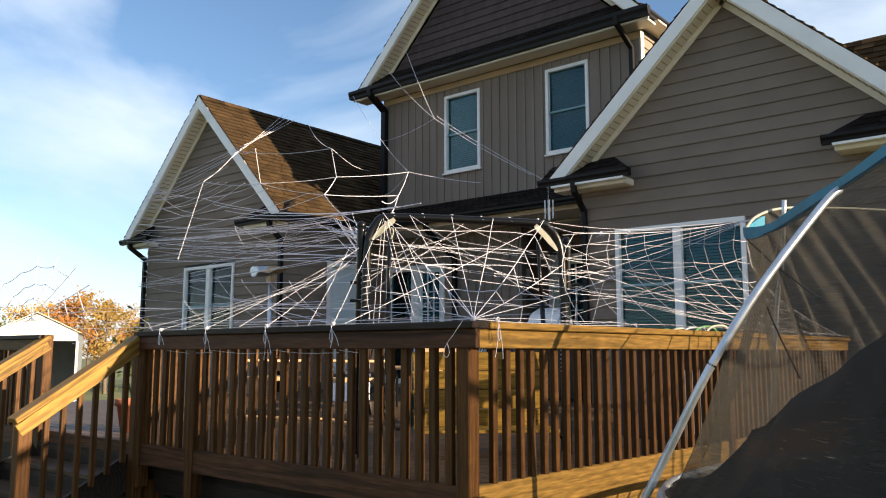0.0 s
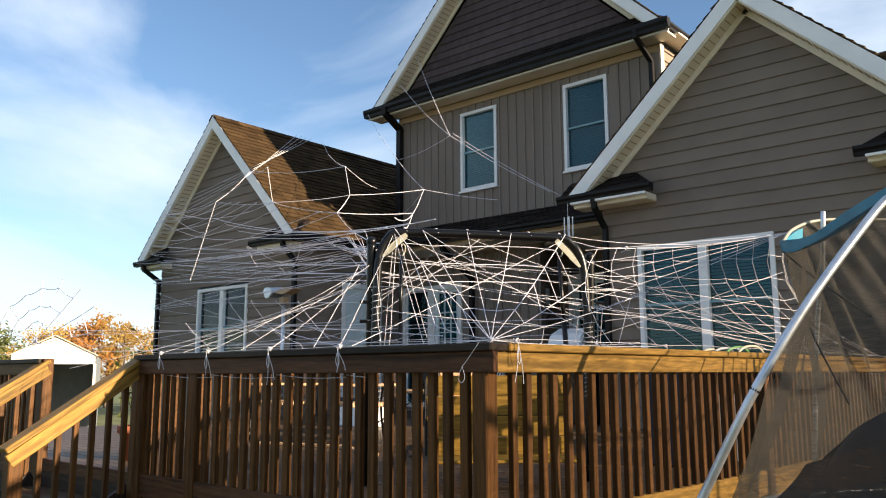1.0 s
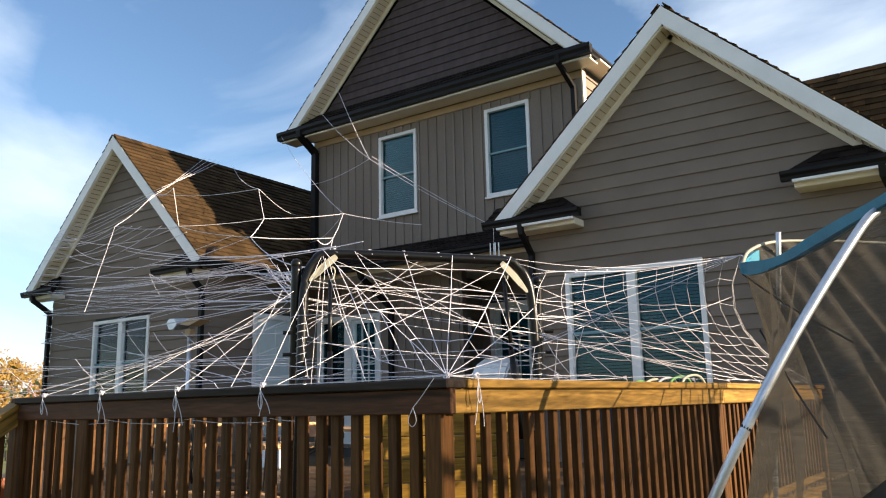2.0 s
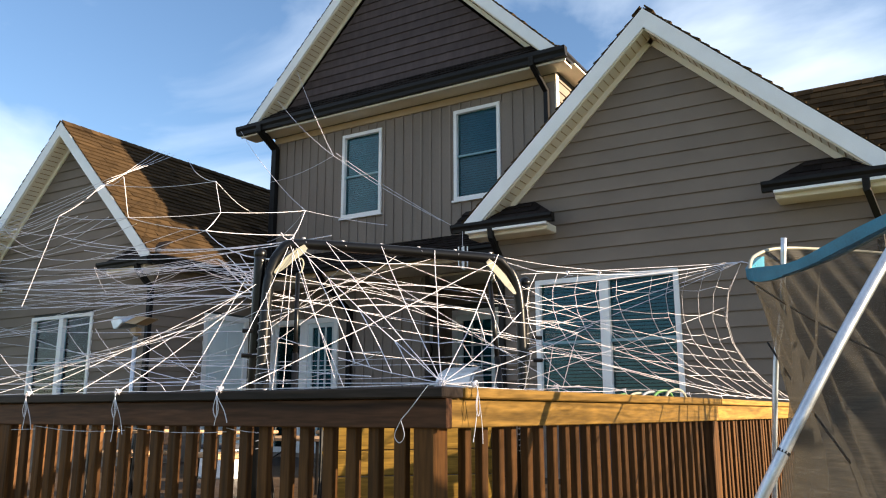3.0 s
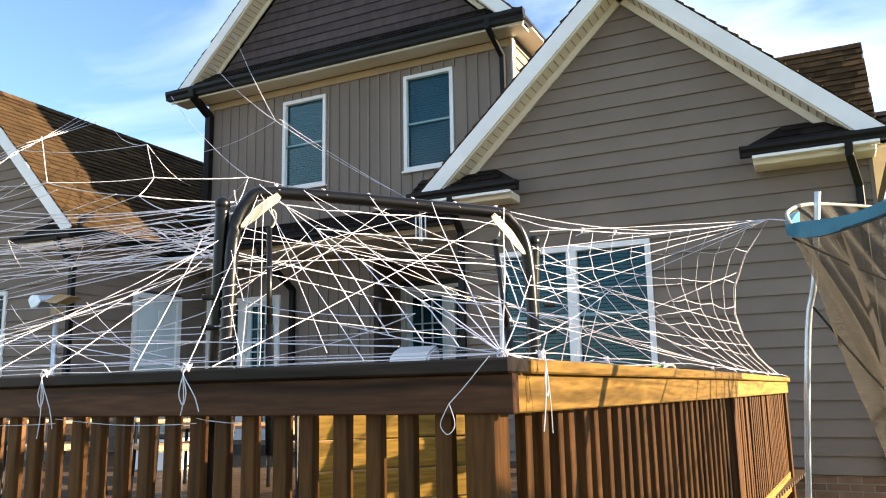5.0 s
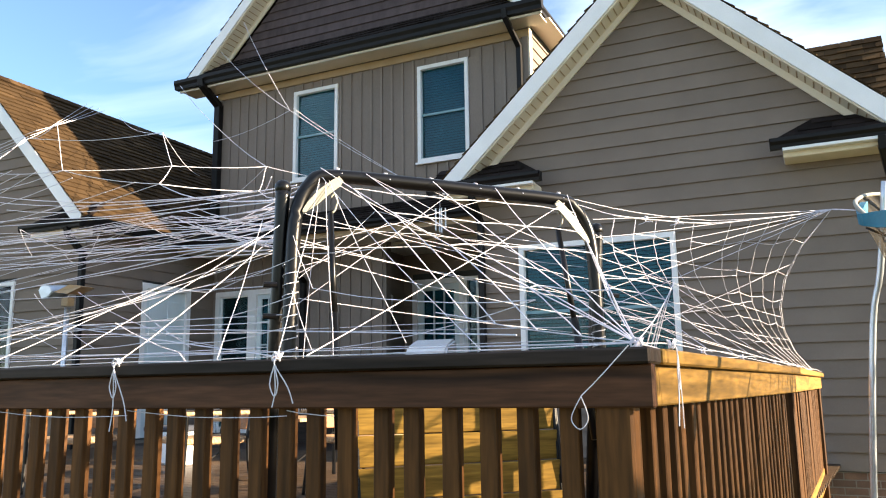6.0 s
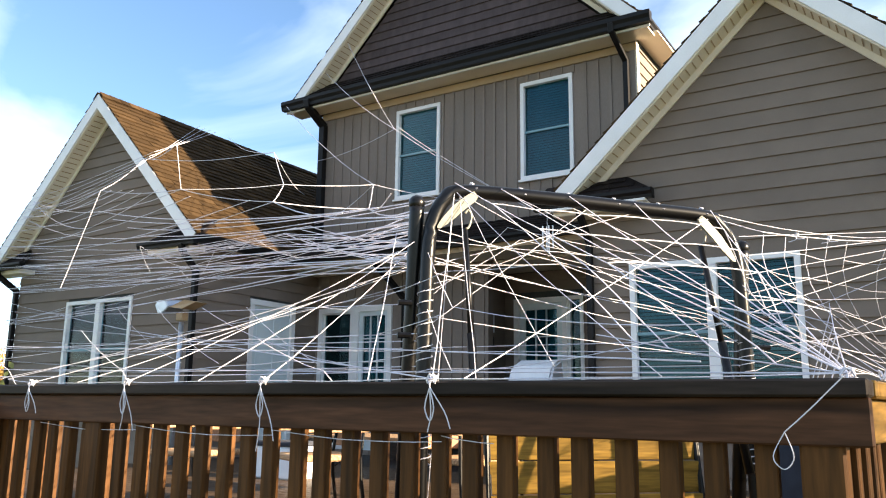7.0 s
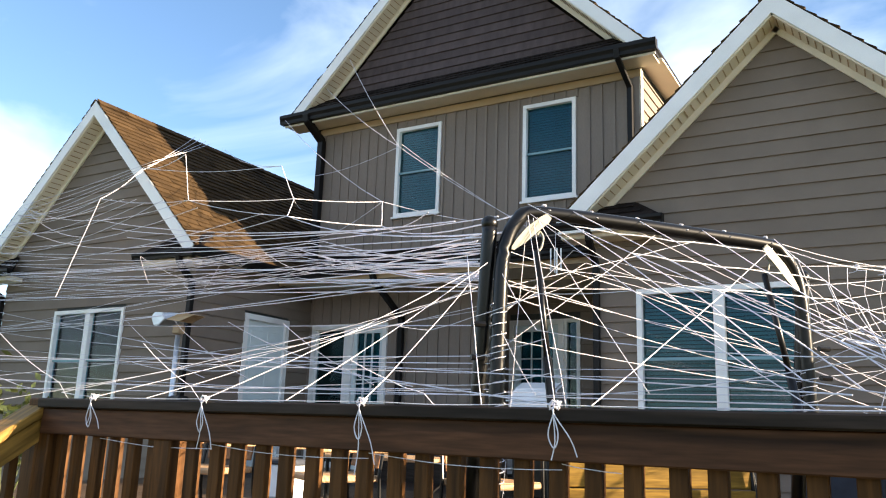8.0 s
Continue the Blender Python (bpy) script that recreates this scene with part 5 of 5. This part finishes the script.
# far web over the stair rails
far = thing("stair_web", "white cord web fanned over the stair railings", "web", "cord webs")
hub = Vector((-9.4, 4.1, 1.90))
spk = [strand(far, hub + Vector((0.05 * i, 0, 0)), hub + Vector((1.5 * math.cos(a), 0.1, 0.75 * math.sin(a))), 0.01, 0.0038) for i, a in enumerate((0.15, 0.5, 0.85, 1.2, 1.55, 1.9, 2.3, 2.7))]
rings(far, spk, (0.35, 0.6, 0.85), sag=0.05, seed=2, r=0.0038)
part("anchor_post", bx(-9.84, -9.76, 3.46, 3.54, 0.82, 2.45, 0.005), WOOD_Z, far)

# ---- things on the deck ----
RATTAN = material("woven_rattan", (0.22, 0.10, 0.035), 0.6, 0.45, 40, 180, 0.6)
TANWOOD = wood_material("tan_bench_wood", (0.42, 0.27, 0.15), 0)
CLOTH = material("navy_cloth", (0.03, 0.035, 0.05), 0.9, 0.3, 10, 200, 0.2)
POT = material("terracotta", (0.30, 0.095, 0.04), 0.8, 0.25, 8, 90, 0.2)
GREEN = material("green_hose", (0.06, 0.16, 0.05), 0.5, 0.2, 8, 90, 0.05)
WHITEP = material("white_plastic", (0.72, 0.74, 0.78), 0.45, 0.06, 6, 90, 0.03)


def zebra_material():
    m = bpy.data.materials.new("striped_cloth")
    m.use_nodes = True
    n, l = m.node_tree.nodes, m.node_tree.links
    w = n.new("ShaderNodeTexWave")
    w.inputs["Scale"].default_value, w.inputs["Distortion"].default_value = 7.0, 6.0
    r = n.new("ShaderNodeValToRGB")
    r.color_ramp.interpolation = "CONSTANT"
    r.color_ramp.elements[0].color, r.color_ramp.elements[1].color = (0.02, 0.02, 0.025, 1), (0.7, 0.7, 0.72, 1)
    r.color_ramp.elements[1].position = 0.5
    co = n.new("ShaderNodeTexCoord")
    l.new(co.outputs["Object"], w.inputs["Vector"])
    l.new(w.outputs["Fac"], r.inputs["Fac"])
    l.new(r.outputs["Color"], n["Principled BSDF"].inputs["Base Color"])
    n["Principled BSDF"].inputs["Roughness"].default_value = 0.9
    return m


ZEBRA = zebra_material()


def patio_chair(at, turn, label):
    c = thing("patio_chair", label, "chair", "chairs on the deck")
    part("seat", box(bmesh.new(), -0.27, 0.27, -0.27, 0.27, 0.40, 0.45, 0.012), TANWOOD, c, "tan wooden seat")
    bm = bmesh.new()
    prism(bm, [(-0.24, 0.25, 0.50), (0.24, 0.25, 0.50), (0.24, 0.35, 0.97), (-0.24, 0.35, 0.97)], (0, 0.02, 0))
    bmesh.ops.bevel(bm, geom=list(bm.edges), offset=0.006, segments=1, affect="EDGES")
    part("backrest", bm, RATTAN, c, "woven rattan backrest")
    for sx2 in (-1, 1):
        part("arm", box(bmesh.new(), sx2 * 0.30 - 0.035, sx2 * 0.30 + 0.035, -0.26, 0.30, 0.62, 0.65, 0.008), TANWOOD, c)
        part("leg", tube(bmesh.new(), bend([(sx2 * 0.30, -0.24, 0.62), (sx2 * 0.30, -0.25, 0.3), (sx2 * 0.29, -0.27, 0.0)], 3), 0.014, 8), BLACKTUBE, c)
        part("leg", tube(bmesh.new(), bend([(sx2 * 0.25, 0.36, 0.98), (sx2 * 0.28, 0.25, 0.45), (sx2 * 0.29, 0.30, 0.0)], 3), 0.014, 8), BLACKTUBE, c)
    c.matrix_basis = pose(at[0], at[1], DECK_Z, 0, 0, turn)
    return c


patio_chair((-7.72, 6.35), 4, "black framed patio chair with woven rattan back, on the deck")
patio_chair((-6.55, 6.55), -28, "black framed patio chair turned away beside the table")
patio_chair((-5.4, 7.0), 70, "black framed patio chair with tan arms near the swing")
table = thing("patio_table", "low black metal patio table with tan slatted top", "table")
for i in range(6):
    part("slat", bx(-7.5, -6.3, 7.5 + i * 0.13, 7.615 + i * 0.13, DECK_Z + 0.52, DECK_Z + 0.55, 0.004), TANWOOD, table)
for lx in (-7.4, -6.4):
    for ly in (7.55, 8.2):
        part("leg", tube(bmesh.new(), [(lx, ly, DECK_Z), (lx, ly, DECK_Z + 0.52)], 0.018, 8), BLACKTUBE, table)
    part("brace", tube(bmesh.new(), [(lx, 7.55, DECK_Z + 0.15), (lx, 8.2, DECK_Z + 0.40)], 0.010, 6), BLACKTUBE, table)
bench = thing("storage_bench", "dark bench against the house wall", "bench")
part("seat", bx(-10.0, -8.6, 12.0, 12.55, DECK_Z + 0.38, DECK_Z + 0.44, 0.01), CLOTH, bench)
part("front", bx(-9.95, -8.65, 12.05, 12.1, DECK_Z, DECK_Z + 0.38), CAP_X, bench)
part("back", bx(-10.0, -8.6, 12.5, 12.56, DECK_Z + 0.44, DECK_Z + 0.85, 0.01), CAP_X, bench)
part("house_step", bx(-12.0, -5.9, 10.62, 14.0, 0.3, 0.82), CAP_X, deck)
for i, bxp in enumerate((-9.7, -9.2)):
    cu = thing("cushion", "black and white striped cushion on the bench", "cushion", "bench cushions", at=(bxp, 12.32, DECK_Z + 0.62))
    bm = bmesh.new()
    bmesh.ops.create_cube(bm, size=1, matrix=Matrix.Diagonal((0.42, 0.16, 0.36, 1)))
    bmesh.ops.subdivide_edges(bm, edges=bm.edges, cuts=5, use_grid_fill=True)
    for v in bm.verts:
        f = 1 - 0.55 * ((v.co.x / 0.21) ** 4 + (v.co.z / 0.18) ** 4) / 2
        v.co.y *= max(0.2, f)
    ob = part("cover", bm, ZEBRA, cu, smooth=True)
    ob.rotation_euler = (radians(-12), 0, radians(8 * i))


def grill():
    g = thing("barbecue", "white covered barbecue with dark cart beside the back door", "barbecue", at=(-6.65, 11.2, DECK_Z))
    part("cart", box(bmesh.new(), -0.42, 0.42, -0.26, 0.26, 0.0, 1.04, 0.02), BLACKTUBE, g)
    bm = bmesh.new()
    prism(bm, [(-0.50, -0.28, 1.06), (-0.50, -0.10, 1.36), (-0.50, 0.18, 1.47), (-0.50, 0.28, 1.06)], (0.62, 0, 0))
    bmesh.ops.bevel(bm, geom=list(bm.edges), offset=0.03, segments=2, affect="EDGES")
    part("lid", bm, WHITEP, g, "white domed lid")
    part("side_shelf", box(bmesh.new(), 0.20, 0.75, -0.25, 0.25, 1.05, 1.09, 0.008), TANWOOD, g)
    part("handle", tube(bmesh.new(), [(-0.5, -0.29, 1.20), (0.1, -0.29, 1.20)], 0.012, 8), STEEL, g)


grill()


def flood_lamp():
    f = thing("yard_light", "silver hooded yard light on a galvanised pole", "lamp", at=(-11.5, 9.07, 0))
    f.location = (0, 0, 0)
    c = Vector((-11.5, 9.07, 2.98))
    part("pole", tube(bmesh.new(), [(c.x + 0.12, c.y + 0.05, 0.8), (c.x + 0.12, c.y + 0.05, 2.78)], 0.035, 10), STEEL, f, smooth=True)
    part("mount", bx(c.x + 0.06, c.x + 0.19, c.y - 0.01, c.y + 0.11, 2.80, 2.92, 0.01), TANTRIM, f)
    bm = bmesh.new()
    pts = [(-0.28, 0.05), (-0.22, 0.12), (-0.05, 0.10), (0.02, 0.02), (-0.08, -0.06), (-0.20, -0.08)]
    prism(bm, [(c.x + p[0], c.y - 0.12, c.z + p[1]) for p in pts], (0.06, 0.28, 0.03))
    bmesh.ops.bevel(bm, geom=list(bm.edges), offset=0.012, segments=2, affect="EDGES")
    part("hood", bm, STEEL, f, "polished silver hood")
    bm = bmesh.new()
    prism(bm, [(c.x + 0.02, c.y - 0.1, c.z + 0.01), (c.x + 0.30, c.y - 0.08, c.z + 0.10), (c.x + 0.50, c.y - 0.05, c.z + 0.06), (c.x + 0.28, c.y - 0.1, c.z - 0.03)], (0.0, 0.22, 0.0))
    part("wing", bm, TANTRIM, f, "tarnished bronze flap")
    part("valve_box", bx(c.x + 0.05, c.x + 0.33, c.y, c.y + 0.2, 1.55, 1.95, 0.03), BLACKTUBE, f)


flood_lamp()
chime = thing("wind_chime", "white wind chime tubes hanging under the porch eave", "wind chime", at=(-6.17, 10.17, 3.7))
for i in range(4):
    part("tube", tube(bmesh.new(), [(-0.06 + 0.04 * i, 0.03 * (i % 2), -0.16 - 0.02 * (i % 3)), (-0.06 + 0.04 * i, 0.03 * (i % 2), 0.12)], 0.009, 8), WHITEP, chime)
part("cord", tube(bmesh.new(), [(0, 0, 0.12), (0, 0, 0.33)], 0.003, 5), STRING, chime)
box1 = thing("meter_box", "small white utility box on the porch wall", "utility box", at=(-8.74, 13.3, 3.05))
part("body", box(bmesh.new(), 0, 0.10, -0.12, 0.12, -0.16, 0.16, 0.01), WHITEP, box1)
part("coil", tube(bmesh.new(), bend([(0.06, 0.05 + 0.1 * math.cos(a * 0.8), -0.30 + 0.12 * math.sin(a * 0.8)) for a in range(18)], 3), 0.01, 6), GUTTER, box1)
pot = thing("flower_pot", "terracotta flower pot with green leaves beside the stairs", "flower pot", at=(-7.0, 4.15, DECK_Z))
bm = bmesh.new()
prof = [(0.0, 0.0), (0.11, 0.0), (0.15, 0.24), (0.17, 0.24), (0.17, 0.30), (0.145, 0.30), (0.14, 0.25), (0.0, 0.25)]
vsr = []
for k in range(20):
    a = k * math.tau / 20
    vsr.append([bm.verts.new((r * math.cos(a), r * math.sin(a), z)) for r, z in prof[1:-1]])
for k in range(20):
    for j in range(len(prof) - 3):
        bm.faces.new((vsr[k][j], vsr[(k + 1) % 20][j], vsr[(k + 1) % 20][j + 1], vsr[k][j + 1]))
bm.faces.new([v[-1] for v in vsr])
bm.faces.new([v[0] for v in vsr][::-1])
part("pot", bm, POT, pot, "terracotta pot", True)


def leaves(bm, c, spread, count, size, rng, flat=1.0):
    for _ in range(count):
        d = Vector((rng.gauss(0, 1), rng.gauss(0, 1), rng.gauss(0, 1) * flat))
        p = Vector(c) + d * spread * 0.5
        a = Vector((rng.uniform(-1, 1), rng.uniform(-1, 1), rng.uniform(-1, 1))).normalized()
        b = a.orthogonal().normalized()
        s = size * rng.uniform(0.6, 1.3)
        v = [bm.verts.new(p + a * s), bm.verts.new(p + b * s * 0.45), bm.verts.new(p - a * s), bm.verts.new(p - b * s * 0.45)]
        bm.faces.new(v)


rng = random.Random(31)
bm = bmesh.new()
leaves(bm, (0, 0, 0.74), 0.17, 200, 0.035, rng, 1.5)
part("foliage", bm, LEAF_A, pot, "small green leaves")["kind"] = "stuff"
bm = bmesh.new()
for k in range(7):
    a = k * 0.9
    tube(bm, [(0, 0, 0.24), (0.08 * math.cos(a), 0.08 * math.sin(a), 0.5), (0.18 * math.cos(a), 0.18 * math.sin(a), 0.85)], 0.006, 5, 0.002)
part("stem", bm, LEAF_A, pot)

lounge = thing("folded_lounger", "folded grey tube lounger with coiled hose on the deck", "lounger", at=(-2.95, 7.2, DECK_Z))
part("cushion_pad", box(bmesh.new(), -0.30, 0.20, -0.6, 0.9, 0.0, 0.80, 0.02), CLOTH, lounge)
for i in range(6):
    s = 0.22 + 0.045 * i
    part("tube_bow", tube(bmesh.new(), bend([(0.05 * i - 0.12, -s - 0.3 + 0.2 * i, 0.80), (0.05 * i - 0.12, -s * 0.6 - 0.3 + 0.2 * i, 0.90 + 0.012 * i), (0.05 * i - 0.12, s * 0.4 - 0.3 + 0.2 * i, 0.92 + 0.012 * i), (0.05 * i - 0.12, s - 0.3 + 0.2 * i, 0.80)], 6), 0.011, 8), (STEEL, GREEN, PLATE)[i % 3], lounge, smooth=True)
part("pale_block", box(bmesh.new(), -0.05, 0.2, 0.75, 1.4, 0.80, 0.92, 0.015), PLATE, lounge)
bag = thing("cooler_box", "white cooler box on the deck boards", "cooler", at=(-8.8, 8.6, DECK_Z))
part("body", box(bmesh.new(), -0.3, 0.3, -0.2, 0.2, 0.0, 0.36, 0.02), WHITEP, bag)
part("lid", box(bmesh.new(), -0.31, 0.31, -0.21, 0.21, 0.362, 0.42, 0.015), CLOTH, bag)
for i in range(4):
    stick = thing("plank", "loose weathered plank lying on the deck", "plank", "loose planks", at=(-7.0 + 0.5 * i, 5.9 + 0.25 * (i % 2), DECK_Z + 0.001))
    part("board", box(bmesh.new(), -0.5, 0.5, -0.04, 0.04, 0.0, 0.03, 0.004), (TANWOOD, CAP_X)[i % 2], stick)
    stick.rotation_euler = (0, 0, 0.3 - 0.35 * i)

# ---- distance ----
SHEDIN = material("grey_metal_sheet", (0.17, 0.19, 0.21), 0.5, 0.15, 2, 40, 0.05)
shed = thing("carport", "white metal carport with a low pitched roof in the distance", "carport", at=(-41.6, 18.1, -1.5))
shed.scale = (0.74, 1, 1)
shed.rotation_euler = (0, 0, radians(62))
H = 1.45
part("gable_panel", prism(bmesh.new(), [(-2.6, 0, 2.2 + H), (2.6, 0, 2.2 + H), (2.6, 0, 2.7 + H), (0, 0, 3.55 + H), (-2.6, 0, 2.7 + H)], (0, 0.06, 0)), SHEDWALL, shed)
for sg in (-1, 1):
    part("roof_sheet", prism(bmesh.new(), [(sg * 2.75, -0.1, 2.62 + H), (0, -0.1, 3.62 + H), (0, -0.1, 3.68 + H), (sg * 2.85, -0.1, 2.62 + H)], (0, 7, 0)), SHEDROOF, shed)
    part("side_wall", bx(sg * 2.6 - 0.03, sg * 2.6 + 0.03, 0.07, 6.8, 0.4 if sg > 0 else 0, 2.6 + H), SHEDIN, shed)
    part("post", bx(sg * 2.6 - 0.08, sg * 2.6 + 0.08, -0.02, 0.06, 0, 2.2 + H), SHEDWALL, shed)
part("back_wall", bx(-2.6, 2.6, 6.8, 6.86, 0, 2.6 + H), SHEDIN, shed)


def tree(at, h, mat, seed, bare=False, label=""):
    rng = random.Random(seed)
    t = thing("tree", label, "tree", "far trees", at=at)
    bm = bmesh.new()
    lean = Vector((rng.uniform(-0.05, 0.05), rng.uniform(-0.05, 0.05), 1)) * h
    tube(bm, [Vector((0, 0, -0.3)), lean * 0.3, lean * 0.6, lean * 0.95], 0.028 * h, 7, 0.004 * h)
    part("trunk", bm, BARK, t, smooth=True)
    crown = bmesh.new()
    limbs = bmesh.new()
    for i in range(16 if bare else 11):
        u = rng.uniform(0.3, 0.92)
        a = rng.uniform(0, math.tau)
        ln = h * (0.42 - 0.22 * u) * rng.uniform(0.7, 1.2)
        p = lean * u
        q = p + Vector((math.cos(a) * ln, math.sin(a) * ln, ln * rng.uniform(0.4, 1.0)))
        tube(limbs, [p, p.lerp(q, 0.5) + Vector((0, 0, -0.05 * ln)), q], 0.010 * h, 5, 0.002 * h)
        for _ in range(7 if bare else 3):
            e = p.lerp(q, rng.uniform(0.4, 1)) + Vector((rng.uniform(-1, 1), rng.uniform(-1, 1), rng.uniform(0, 1))) * ln * 0.45
            tube(limbs, [p.lerp(q, 0.5), e], 0.004 * h, 4, 0.001 * h)
        if not bare:
            for _ in range(5):
                c = p.lerp(q, rng.uniform(0.4, 1.1)) + Vector((rng.uniform(-1, 1), rng.uniform(-1, 1), rng.uniform(-0.5, 1))) * ln * 0.35
                leaves(crown, c, h * 0.09, 42, h * 0.022, rng)
    part("limb", limbs, BARK, t)
    if not bare:
        part("crown", crown, mat, t)
    else:
        crown.free()


rng = random.Random(77)
for i in range(26):
    yaw = radians(52 + 1.15 * i)
    d = 62 + 24 * rng.random()
    hgt = rng.uniform(4.9, 6.7) + (3.4 if 21 <= i <= 24 else 0)
    tree((-math.sin(yaw) * d, math.cos(yaw) * d, -1.6), hgt, (LEAF_A, LEAF_B, LEAF_C, LEAF_A, LEAF_C)[rng.randrange(5)], i, label="autumn tree in green and gold at the field's edge")
for i in range(14):
    yaw = radians(1.5 - 2.6 * i)
    d = 34 + 14 * rng.random()
    tree((-math.sin(yaw) * d, math.cos(yaw) * d, 0), rng.uniform(8, 12), LEAF_C, 100 + i, bare=i % 4 != 3, label="bare autumn tree with thin grey branches")
